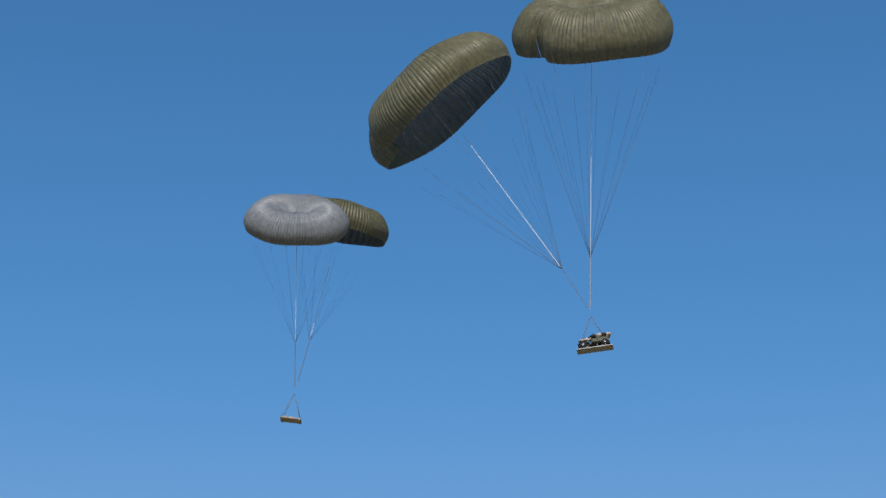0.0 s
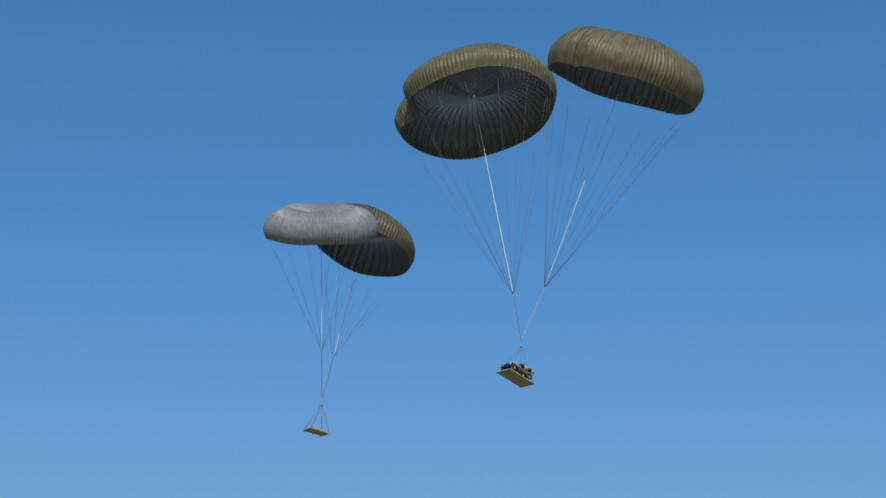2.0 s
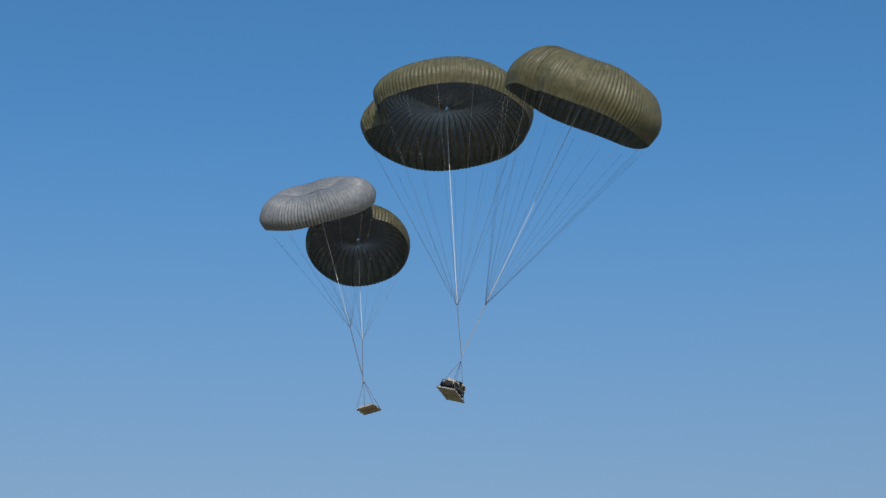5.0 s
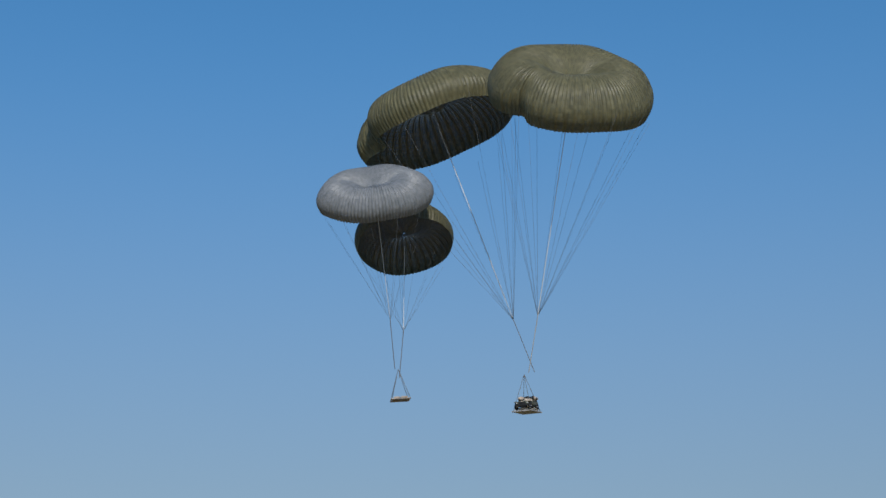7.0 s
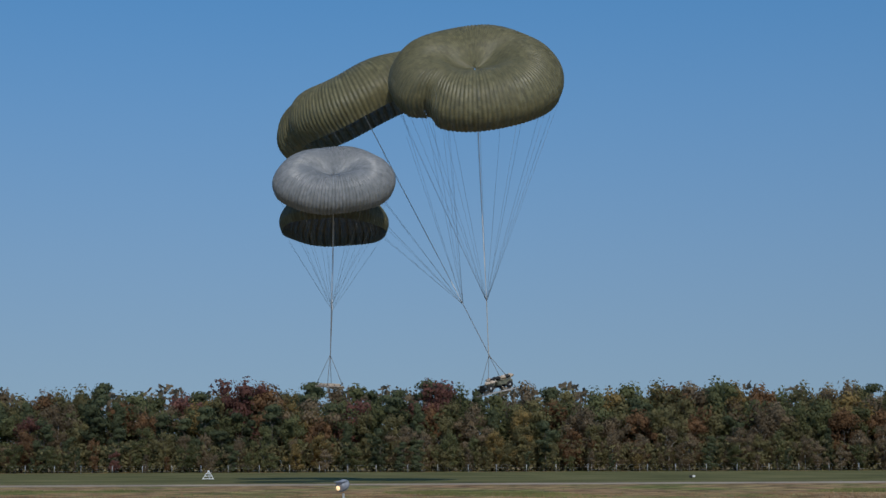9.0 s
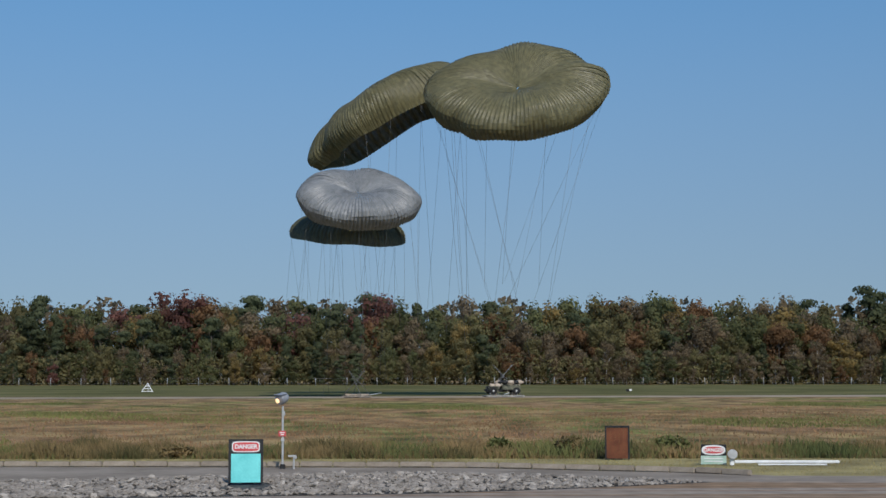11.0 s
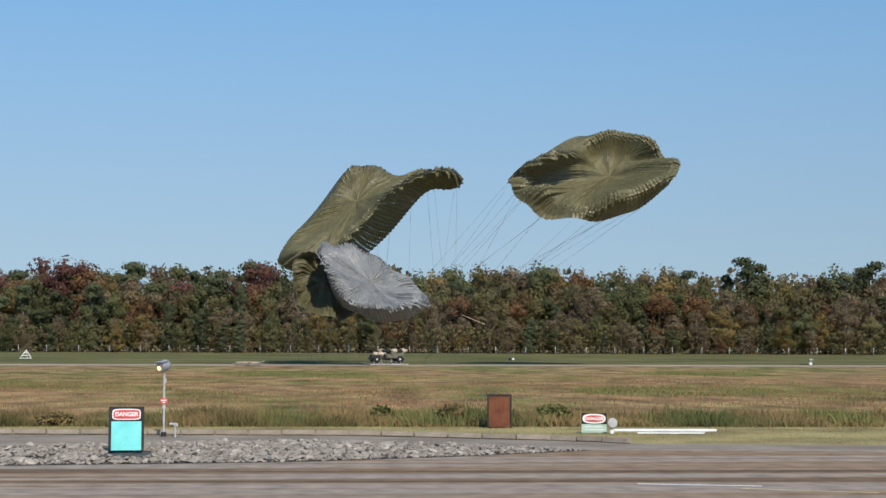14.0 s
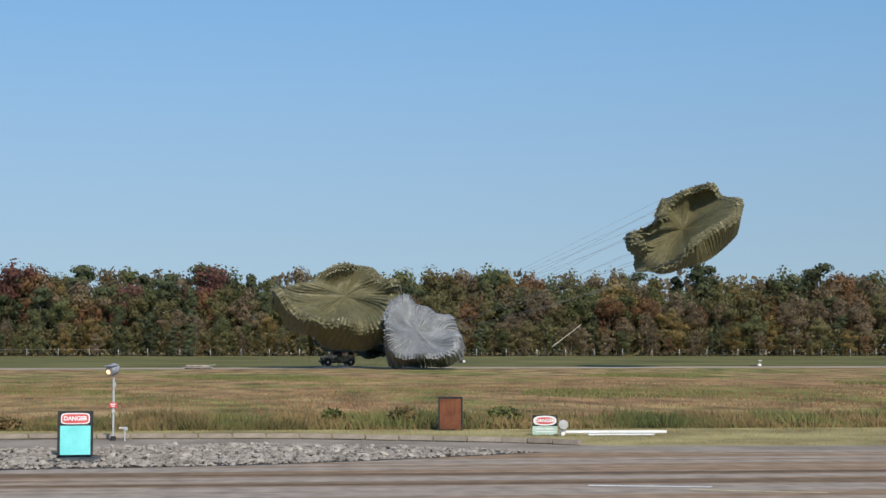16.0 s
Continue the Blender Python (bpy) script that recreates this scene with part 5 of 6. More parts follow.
FALL_C[14] = ((5.4, 212.2, 10.7),
    [(8.5, 211.0, 9.3), (7.5, 212.2, 10.4), (5.4, 213.4, 12.6), (2.9, 212.2, 13.2), (1.8, 209.8, 11.7), (3.2, 208.6, 9.9), (5.6, 208.6, 8.5), (8.1, 208.6, 8.2)],
    [(11.6, 209.8, 9.7), (8.6, 214.6, 11.2), (5.4, 215.8, 14.8), (0.8, 213.4, 15.5), (-1.0, 208.6, 13.7), (1.1, 207.4, 9.5), (5.6, 206.2, 7.1), (10.4, 206.2, 7.5)],
    [(12.9, 212.2, 8.7), (10.1, 215.8, 11.1), (6.9, 217.0, 13.5), (2.2, 217.0, 15.6), (-1.2, 212.2, 14.6), (1.6, 211.0, 8.0), (6.8, 211.0, 5.5), (12.1, 209.8, 6.9)])
FALL_C[14.5] = ((8.3, 212.5, 8.7),
    [(11.4, 211.3, 7.7), (10.4, 212.5, 8.7), (8.4, 213.7, 10.6), (6.0, 212.5, 11.3), (5.0, 210.1, 10.0), (6.3, 208.9, 8.2), (8.8, 208.9, 6.7), (11.0, 208.9, 6.5)],
    [(14.5, 210.2, 8.4), (11.7, 214.4, 9.6), (8.7, 216.3, 12.5), (4.1, 213.7, 13.7), (2.6, 209.0, 12.1), (4.4, 207.8, 8.1), (8.7, 206.7, 5.5), (13.3, 206.6, 5.9)],
    [(15.5, 212.6, 6.9), (13.5, 216.2, 9.5), (9.8, 217.3, 11.6), (5.8, 217.3, 13.7), (2.6, 212.7, 11.9), (5.7, 211.4, 6.3), (10.2, 211.4, 3.6), (14.6, 210.2, 4.8)])
FALL_C[15] = ((11.3, 211.2, 6.9),
    [(14.4, 210.0, 6.2), (13.4, 211.2, 7.1), (11.3, 212.4, 8.7), (9.2, 211.2, 9.4), (8.2, 208.8, 8.3), (9.4, 207.6, 6.5), (11.8, 207.6, 5.1), (13.9, 207.6, 5.0)],
    [(17.4, 208.8, 7.3), (14.9, 212.4, 8.2), (11.8, 214.8, 10.2), (7.4, 212.4, 11.8), (6.1, 207.6, 10.3), (7.6, 206.4, 6.5), (11.7, 205.2, 4.1), (16.1, 205.2, 4.5)],
    [(18.0, 211.2, 5.2), (16.9, 214.8, 8.1), (12.3, 216.0, 9.9), (9.0, 216.0, 11.7), (6.4, 211.2, 8.7), (9.5, 210.0, 4.5), (13.3, 210.0, 2.1), (16.9, 208.8, 3.0)])
FALL_C[15.5] = ((14.2, 208.1, 5.7),
    [(17.1, 206.9, 4.9), (16.2, 208.1, 5.9), (14.3, 209.3, 7.5), (12.3, 208.1, 7.8), (11.4, 205.7, 6.6), (12.3, 204.5, 4.9), (14.5, 204.5, 3.9), (16.5, 204.5, 3.7)],
    [(19.9, 205.7, 6.0), (17.5, 209.2, 7.0), (14.7, 211.2, 9.0), (11.0, 209.3, 10.3), (9.5, 204.5, 8.4), (10.5, 203.3, 4.6), (14.3, 202.1, 2.7), (18.5, 202.1, 3.2)],
    [(20.5, 208.1, 3.9), (19.3, 211.7, 7.1), (15.3, 212.9, 8.6), (12.4, 212.9, 10.3), (9.7, 208.1, 6.6), (11.9, 206.9, 2.5), (15.8, 206.9, 1.1), (19.2, 205.7, 1.7)])
FALL_C[16] = ((17.0, 204.2, 4.7),
    [(19.7, 203.0, 3.7), (18.9, 204.2, 4.7), (17.1, 205.4, 6.4), (15.3, 204.2, 6.4), (14.5, 201.8, 5.0), (15.1, 200.6, 3.4), (17.1, 200.6, 2.7), (19.1, 200.6, 2.6)],
    [(22.2, 201.8, 4.7), (19.9, 205.4, 5.9), (17.6, 206.6, 8.1), (14.5, 205.4, 9.0), (12.9, 200.6, 6.6), (13.3, 199.4, 2.7), (16.9, 198.2, 1.4), (20.8, 198.2, 1.9)],
    [(23.1, 204.2, 2.7), (21.5, 207.8, 6.2), (18.5, 209.0, 7.6), (15.7, 209.0, 9.1), (13.0, 204.2, 4.7), (13.9, 203.0, 0.5), (18.0, 203.0, 0.2), (21.6, 201.8, 0.7)])
FALL_D = {}
FALL_D[12.5] = ((-6.9, 214.0, 15.2),
    [(-4.1, 215.1, 14.7), (-5.7, 216.2, 16.0), (-7.2, 216.2, 16.3), (-9.0, 216.2, 16.5), (-9.6, 215.1, 15.6), (-9.1, 214.4, 14.3), (-7.1, 214.4, 13.2), (-4.6, 215.1, 13.8)],
    [(-1.1, 214.2, 13.8), (-4.3, 216.3, 16.6), (-7.5, 216.3, 17.1), (-11.2, 216.3, 17.5), (-12.3, 214.2, 15.7), (-11.3, 212.7, 13.0), (-7.3, 212.7, 10.8), (-2.1, 214.2, 12.0)],
    [(1.2, 212.0, 12.9), (-3.2, 215.0, 16.7), (-7.7, 215.0, 17.4), (-12.8, 215.0, 18.0), (-14.2, 212.0, 15.4), (-12.9, 210.0, 11.7), (-7.5, 210.0, 8.7), (-0.3, 212.0, 10.3)])
FALL_D[13] = ((-5.2, 214.0, 12.2),
    [(-2.8, 215.1, 11.6), (-3.7, 216.2, 13.0), (-5.2, 216.2, 13.8), (-6.9, 216.2, 14.1), (-7.2, 215.1, 13.1), (-6.8, 214.4, 11.8), (-5.3, 214.4, 10.9), (-3.4, 215.1, 11.1)],
    [(-0.2, 214.2, 10.5), (-2.0, 216.3, 13.6), (-5.2, 216.3, 15.1), (-8.7, 216.3, 15.7), (-9.3, 214.2, 13.7), (-8.3, 212.7, 11.0), (-5.3, 212.7, 9.1), (-1.5, 214.2, 9.5)],
    [(1.8, 212.0, 9.5), (-0.8, 215.0, 13.7), (-5.2, 215.0, 15.9), (-10.0, 215.0, 16.6), (-10.9, 212.0, 13.9), (-9.4, 210.0, 10.2), (-5.3, 210.0, 7.5), (-0.0, 212.0, 8.1)])
FALL_D[13.5] = ((-3.4, 214.0, 12.3),
    [(-1.6, 215.1, 11.5), (-2.3, 216.2, 13.1), (-3.4, 216.2, 13.9), (-4.5, 216.2, 14.2), (-4.9, 215.1, 13.3), (-4.5, 214.4, 11.7), (-3.4, 214.4, 10.6), (-2.1, 215.1, 11.0)],
    [(0.3, 214.2, 10.4), (-1.3, 216.3, 13.7), (-3.4, 216.3, 15.2), (-5.5, 216.3, 15.8), (-6.4, 214.2, 13.9), (-5.7, 212.7, 10.8), (-3.4, 212.7, 8.5), (-0.7, 214.2, 9.2)],
    [(1.8, 212.0, 9.3), (-0.5, 215.0, 13.8), (-3.4, 215.0, 16.0), (-6.3, 215.0, 16.7), (-7.5, 212.0, 14.1), (-6.5, 210.0, 9.9), (-3.3, 210.0, 6.8), (0.4, 212.0, 7.6)])
FALL_D[14] = ((-0.4, 214.0, 10.6),
    [(1.3, 215.1, 10.2), (0.7, 216.2, 11.5), (-0.5, 216.2, 12.3), (-1.7, 216.2, 12.0), (-1.8, 215.1, 10.9), (-1.5, 214.4, 9.8), (-0.3, 214.4, 9.3), (0.7, 215.1, 9.5)],
    [(3.0, 214.2, 9.3), (1.9, 216.3, 12.0), (-0.7, 216.3, 13.6), (-3.1, 216.3, 13.1), (-3.2, 214.2, 10.8), (-2.7, 212.7, 8.7), (-0.1, 212.7, 7.5), (1.9, 214.2, 8.0)],
    [(4.3, 212.0, 8.4), (2.9, 215.0, 12.1), (-0.8, 215.0, 14.3), (-4.1, 215.0, 13.6), (-4.2, 212.0, 10.5), (-3.6, 210.0, 7.6), (-0.0, 210.0, 6.0), (2.9, 212.0, 6.6)])
FALL_D[14.5] = ((1.5, 214.0, 8.8),
    [(3.2, 215.1, 8.6), (2.7, 216.2, 9.5), (1.4, 216.2, 9.8), (0.3, 216.2, 9.7), (0.1, 215.1, 9.1), (0.5, 214.4, 8.3), (1.6, 214.4, 7.9), (2.7, 215.1, 7.9)],
    [(4.9, 214.2, 8.0), (3.9, 216.3, 9.9), (1.2, 216.3, 10.4), (-1.1, 216.3, 10.1), (-1.4, 214.2, 9.0), (-0.5, 212.7, 7.4), (1.8, 212.7, 6.6), (3.9, 214.2, 6.6)],
    [(6.2, 212.0, 7.3), (4.8, 215.0, 9.9), (1.1, 215.0, 10.6), (-2.2, 215.0, 10.2), (-2.5, 212.0, 8.7), (-1.4, 210.0, 6.5), (1.9, 210.0, 5.4), (4.8, 212.0, 5.5)])
FALL_D[15] = ((3.5, 214.0, 7.8),
    [(5.1, 215.1, 7.9), (4.6, 216.2, 8.4), (3.4, 216.2, 8.8), (2.5, 216.2, 8.6), (2.4, 215.1, 8.0), (2.6, 214.4, 7.3), (3.5, 214.4, 7.4), (4.4, 215.1, 7.1)],
    [(6.6, 214.2, 7.6), (5.6, 216.3, 8.7), (3.2, 216.3, 9.5), (1.5, 216.3, 9.2), (1.4, 214.2, 7.8), (1.8, 212.7, 6.5), (3.5, 212.7, 6.7), (5.3, 214.2, 6.0)],
    [(7.8, 212.0, 7.1), (6.4, 215.0, 8.6), (3.1, 215.0, 9.7), (0.6, 215.0, 9.3), (0.6, 212.0, 7.4), (1.2, 210.0, 5.6), (3.4, 210.0, 6.0), (6.0, 212.0, 4.9)])
FALL_D[15.5] = ((6.0, 214.0, 6.2),
    [(7.6, 215.1, 6.1), (6.9, 216.2, 6.5), (5.8, 216.2, 6.8), (4.9, 216.2, 6.8), (4.8, 215.1, 6.3), (5.2, 214.4, 5.8), (6.0, 214.4, 5.8), (7.1, 215.1, 5.7)],
    [(9.1, 214.2, 5.6), (7.7, 216.3, 6.4), (5.5, 216.3, 7.2), (3.7, 216.3, 7.2), (3.5, 214.2, 6.2), (4.4, 212.7, 5.1), (6.0, 212.7, 5.0), (8.1, 214.2, 4.9)],
    [(10.3, 212.0, 5.0), (8.2, 215.0, 6.2), (5.3, 215.0, 7.3), (2.7, 215.0, 7.3), (2.5, 212.0, 5.8), (3.7, 210.0, 4.4), (5.9, 210.0, 4.3), (8.8, 212.0, 4.0)])
FALL_D[16] = ((9.3, 214.0, 3.4),
    [(11.1, 215.1, 3.2), (10.4, 216.2, 3.8), (9.4, 216.2, 4.0), (8.3, 216.2, 4.0), (7.8, 215.1, 3.7), (8.3, 214.4, 3.2), (9.3, 214.4, 3.1), (10.6, 215.1, 3.0)],
    [(13.0, 214.2, 2.8), (11.4, 216.3, 3.9), (9.4, 216.3, 4.4), (7.3, 216.3, 4.4), (6.1, 214.2, 3.6), (7.1, 212.7, 2.8), (9.2, 212.7, 2.5), (11.9, 214.2, 2.4)],
    [(14.3, 212.0, 2.3), (12.2, 215.0, 3.7), (9.3, 215.0, 4.5), (6.4, 215.0, 4.5), (4.9, 212.0, 3.4), (6.2, 210.0, 2.3), (9.1, 210.0, 1.9), (12.8, 212.0, 1.7)])


def smooth_curve(values, u):
    """Catmull-Rom through evenly spaced values, at u from 0 to 1."""
    v = np.asarray(values, float)
    v = np.concatenate([2 * v[:1] - v[1:2], v, 2 * v[-1:] - v[-2:-1]])
    s = np.clip(np.asarray(u) * (len(v) - 3), 0, len(v) - 3 - 1e-6)
    i = s.astype(int)
    f = (s - i)[..., None] if v.ndim > 1 else s - i
    a, b, c, d = v[i], v[i + 1], v[i + 2], v[i + 3]
    return b + 0.5 * f * (c - a + f * (2 * a - 5 * b + 4 * c - d + f * (3 * (b - c) + d - a)))


PROFILE = [(0.0, 0.27), (0.2, 0.35), (0.41, 0.475), (0.62, 0.52), (0.82, 0.44), (0.955, 0.265), (0.985, 0.12), (0.94, -0.03)]
fine = smooth_curve(PROFILE, np.linspace(0, 1, 200))
arc = np.concatenate([[0], np.cumsum(np.linalg.norm(np.diff(fine, axis=0), axis=1))])
arc /= arc[-1]


def inflated(radius, notch, tall=1.0):
    """Full canopy: a ring-shaped crown round a drawn-down vent, with a crease on one side."""
    where, depth, width = notch

    def f(th, rho):
        r, z = np.interp(rho, arc, fine[:, 0]), np.interp(rho, arc, fine[:, 1])
        d = (th - where + np.pi) % (2 * np.pi) - np.pi
        cut = 1 - depth * np.exp(-(d / width) ** 2) * np.clip(rho * 1.6 - 0.5, 0, 1) + 0.05 * np.sin(th * 2 + where)
        z = z + 0.012 * np.sin(th * 5 + 1)
        z = z * tall
        return np.stack([r * cut * np.cos(th), r * cut * np.sin(th), z], -1) * radius

    return f


def fallen(spec, seed, amp=1.0):
    """Collapsing canopy: a sheet through the vent and three rings, with soft folds running outwards."""
    vent, inner, mid, rim = (np.array(q) for q in spec)
    ph = np.random.RandomState(seed).uniform(0, 6.28, 6)

    def f(th, rho):
        u = (th / (2 * np.pi)) % 1 * 8
        i = u.astype(int) % 8
        t = (u - np.floor(u))[..., None]

        def ring(p):
            a, b, c, d = p[(i - 1) % 8], p[i], p[(i + 1) % 8], p[(i + 2) % 8]
            return b + 0.5 * t * (c - a + t * (2 * a - 5 * b + 4 * c - d + t * (3 * (b - c) + d - a)))

        n, m, s = ring(inner), ring(mid), ring(rim)
        v = vent + 0 * n
        nodes = np.stack([2 * v - n, v, n, m, s, 2 * s - m])
        w = np.clip(rho * 3, 0, 2.9999)
        k = w.astype(int)
        t2 = (w - k)[..., None]
        pick = lambda o: np.take_along_axis(nodes, (k + o)[None, ..., None], 0)[0]
        a, b, c, d = pick(0), pick(1), pick(2), pick(3)
        p = b + 0.5 * t2 * (c - a + t2 * (2 * a - 5 * b + 4 * c - d + t2 * (3 * (b - c) + d - a)))
        # round the lips where the cloth turns over
        q = ((1 - t2) ** 3 * a + (3 * t2 ** 3 - 6 * t2 ** 2 + 4) * b + (1 + 3 * t2 + 3 * t2 ** 2 - 3 * t2 ** 3) * c + t2 ** 3 * d) / 6
        p = 0.6 * p + 0.4 * q
        out = np.clip(rho * 1.4, 0, 1)
        fold = amp * out * (0.6 * np.sin(3 * th + ph[2] + 2 * rho) + 1.1 * np.sin(5 * th + ph[0] + 4 * rho) + 0.7 * np.sin(9 * th + ph[1] - 4 * rho) + 0.6 * np.sin(9 * rho + 2 * th + ph[3]))
        return p + np.stack([0.15 * fold, -0.85 * fold, 0.3 * fold], -1)

    return f


def evened(f):
    """The same surface with the cloth spread more evenly, round the vent and from vent to skirt."""
    u, ring = np.linspace(0, 1, 41), np.linspace(0, 2 * np.pi, 97)
    c = f(np.repeat(ring[:, None], 41, 1), np.repeat(u[None], 97, 0))
    round_it = np.linalg.norm(np.diff(c, axis=0), axis=2)
    share = (round_it[:, 8:] / round_it[:, 8:].sum(0)).mean(1)
    share = 0.8 * share / share.sum() + 0.2 / 96
    lap = np.concatenate([[0], np.cumsum(share)]) * 2 * np.pi
    lap -= lap[48] - np.pi
    lap = np.concatenate([lap[:-1] - 2 * np.pi, lap[:-1], lap + 2 * np.pi])
    laps = np.concatenate([ring[:-1] - 2 * np.pi, ring[:-1], ring + 2 * np.pi])
    d = np.concatenate([np.zeros((97, 1)), np.cumsum(np.linalg.norm(np.diff(c, axis=1), axis=2), axis=1)], 1)
    d /= d[:, -1:]
    d = 0.7 * d + 0.3 * d.mean(0)
    table = np.array([np.interp(u, row, u) for row in d])

    def g(th, rho):
        th = np.interp(th % (2 * np.pi), lap, laps)
        a = (th / (2 * np.pi)) % 1 * 96
        i = a.astype(int) % 96
        r = np.clip(rho, 0, 1) * 40
        j = np.minimum(r.astype(int), 39)
        a, r = a - np.floor(a), r - j
        near = table[i, j] * (1 - r) + table[i, j + 1] * r
        far = table[i + 1, j] * (1 - r) + table[i + 1, j + 1] * r
        return f(th, near * (1 - a) + far * a)

    return g


def frames(f, th, rho, e=0.11):
    """Origins and turns of the tangent frames of a surface, as arrays."""
    o = f(th, rho)
    a = f(th + e, rho) - f(th - e, rho)
    b = f(th, np.minimum(rho + 0.06, 1.0)) - f(th, np.maximum(rho - 0.06, 0))
    a = a / (np.linalg.norm(a, axis=-1, keepdims=True) + 1e-9)
    b = b / (np.linalg.norm(b, axis=-1, keepdims=True) + 1e-9)
    n = np.cross(a, b)
    n = n / (np.linalg.norm(n, axis=-1, keepdims=True) + 1e-9)
    # share the shear between the two directions, but follow the hem at the skirt
    c = a + np.cross(b, n) * np.clip((0.97 - rho) * 5, 0, 1)[..., None]
    a = c / (np.linalg.norm(c, axis=-1, keepdims=True) + 1e-9)
    b = np.cross(n, a)
    return o, np.stack([a, b, np.cross(a, b)], -1)


class Canopy:
    def __init__(self, label, mat, gores, rows, radius, notch, seed, poses, radii, fall, knot, clevis, riser, thread, talls, soft=1.0, pleat=0.065, trail=()):
        self.poses, self.radii, self.fall, self.knot, self.notch, self.seed, self.riser_len = poses, radii, fall, knot, notch, seed, riser
        self.trail = trail
        self.clevis, self.talls, self.soft, self.slack = clevis, talls, soft, notch[0] != radians(234)
        self.thing = thing("parachute", label, "parachute", "cargo parachutes")
        edges = np.linspace(0.016, 1.0, rows + 1)
        rng = np.random.RandomState(seed)
        base = inflated(radius, (0, 0, 1))
        self.th, self.rho, self.gores = [], [], []
        step = 2 * np.pi / gores
        meshes = []
        for i in range(rows):
            lo, hi = edges[i], edges[i + 1]
            rc = (lo + hi) / 2
            k = 1.27 + 0.3 * math.exp(-rc / 0.07)
            nu, nv = 12, 2
            u = np.linspace(-0.5, 0.5, nu + 1)
            v = np.linspace(lo - 0.004, hi + 0.007 * (i < rows - 1), nv + 1)
            U, W = np.meshgrid(u, v)
            P = base(U * step * k, W)
            o, R = frames(base, np.array([0.0]), np.array([rc]))
            q = (P - o[0]) @ R[0]
            wide = radius * step * np.interp(W, arc, fine[:, 0]) * k
            q[..., 2] *= 0.97
            relief = wide * pleat * (1 - 0.3 * min(max(rc * 6 - 4.8, 0), 1)) * (np.abs(np.cos(U * 2 * np.pi * k)) ** 0.7 - 1.0) - 0.006 * ((W - lo) < 0) * (i > 0)
            # the pleats stand outwards
            sign = 1.0 if (R[0][:, 2] @ (o[0] - np.array((0, 0, -radius)))) > 0 else -1.0
            q[..., 2] += sign * relief
            idx = np.arange((nu + 1) * (nv + 1)).reshape(nv + 1, nu + 1)
            faces = [(int(idx[a, b]), int(idx[a, b + 1]), int(idx[a + 1, b + 1]), int(idx[a + 1, b])) for a in range(nv) for b in range(nu)]
            me = bpy.data.meshes.new("panel")
            me.from_pydata(q.reshape(-1, 3).tolist(), [], faces)
            me.materials.append(mat)
            me.shade_smooth()
            meshes.append((me, rc))
        for g in range(gores):
            gore = []
            for me, rc in meshes:
                ob = new("gore_section" if gore else "gore", me)
                ob.parent = gore[0][0] if gore else self.thing
                gore.append((ob, len(self.th)))
                self.th.append((g + 0.5) * step)
                self.rho.append(rc)
            self.gores.append(gore)
        self.th, self.rho = np.array(self.th), np.array(self.rho)
        # suspension lines from the skirt to the knot
        self.lines = []
        self.line_len = float(np.min([(Vector(c) - m.translation).length for (t, m), (_, c) in zip(poses, knot)]))
        self.line_len = math.hypot(self.line_len, radius * 0.9)
        me = mesh_of(rod((0, 0, 0), (0, 0, self.line_len), thread, seg=4), "suspension_line", CORD)
        for g in range(0, gores, 4):
            ob = new("suspension_line", me)
            ob.parent = self.thing
            self.lines.append((ob, (g + 0.5) * step))
        self.centre_len = 2.0 + float(np.min([(Vector(c) - m.translation).length for (t, m), (_, c) in zip(poses, knot)]))
        self.centre = part("centre_line", rod((0, 0, 0), (0, 0, self.centre_len), thread * 3.4, seg=5), WHITE_CORD, self.thing, "white webbing centre line")
        self.riser = part("riser", rod((0, 0, 0), (0, 0, riser), 0.05, seg=5), STRAP if trail else CORD, self.thing, "pale webbing riser" if trail else "dark webbing riser")

    def surface(self, t):
        if t <= 10:
            return inflated(float(np.interp(t, *zip(*self.radii))), self.notch, float(np.interp(t, *zip(*self.talls))))
        f = fallen(self.fall[t], self.seed, self.soft)
        vent = np.array(self.fall[t][0])
        return evened(lambda th, rho: f(th, rho) - vent)

    def move(self, ground_end):
        """Keys of the whole, then of every panel and line in its space."""
        rows = [(t, m) for t, m in self.poses]
        falls = sorted(self.fall)
        last, first = rows[-1][1], Matrix.Translation(self.fall[falls[0]][0])
        gap = {t: (t - 10) / 2.5 for t in (10.35, 10.7, 11.05, 11.4, 11.75, 12.1)}
        for t, k in gap.items():
            rows.append((t, last.lerp(first, k)))
        between = {(s + t) / 2: (s, t) for s, t in zip(falls, falls[1:])}
        late = sorted(falls + list(between))
        for t in late:
            s, e = between.get(t, (t, t))
            rows.append((t, Matrix.Translation((Vector(self.fall[s][0]) + Vector(self.fall[e][0])) / 2)))
        walk(self.thing, rows)
        whole = dict(rows)
        times = [0, 2, 5, 7.5, 9, 10] + list(gap) + late
        keys, tips = {}, {}
        for t in times:
            if t in gap:
                a, b = self.surface(10), self.surface(falls[0])
                turn = np.array(whole[10].to_3x3())
                back = np.array(whole[t].to_3x3())
                f = lambda th, rho, k=gap[t]: ((1 - k) * (a(th, rho) @ turn.T) + k * b(th, rho)) @ back
            elif t in between:
                f = lambda th, rho, a=self.surface(between[t][0]), b=self.surface(between[t][1]): (a(th, rho) + b(th, rho)) / 2
            else:
                f = self.surface(t)
            o, R = frames(f, self.th, self.rho)
            keys[t] = (o, R)
            th = np.array([q for _, q in self.lines])
            tips[t] = f(th, np.ones(len(th)))
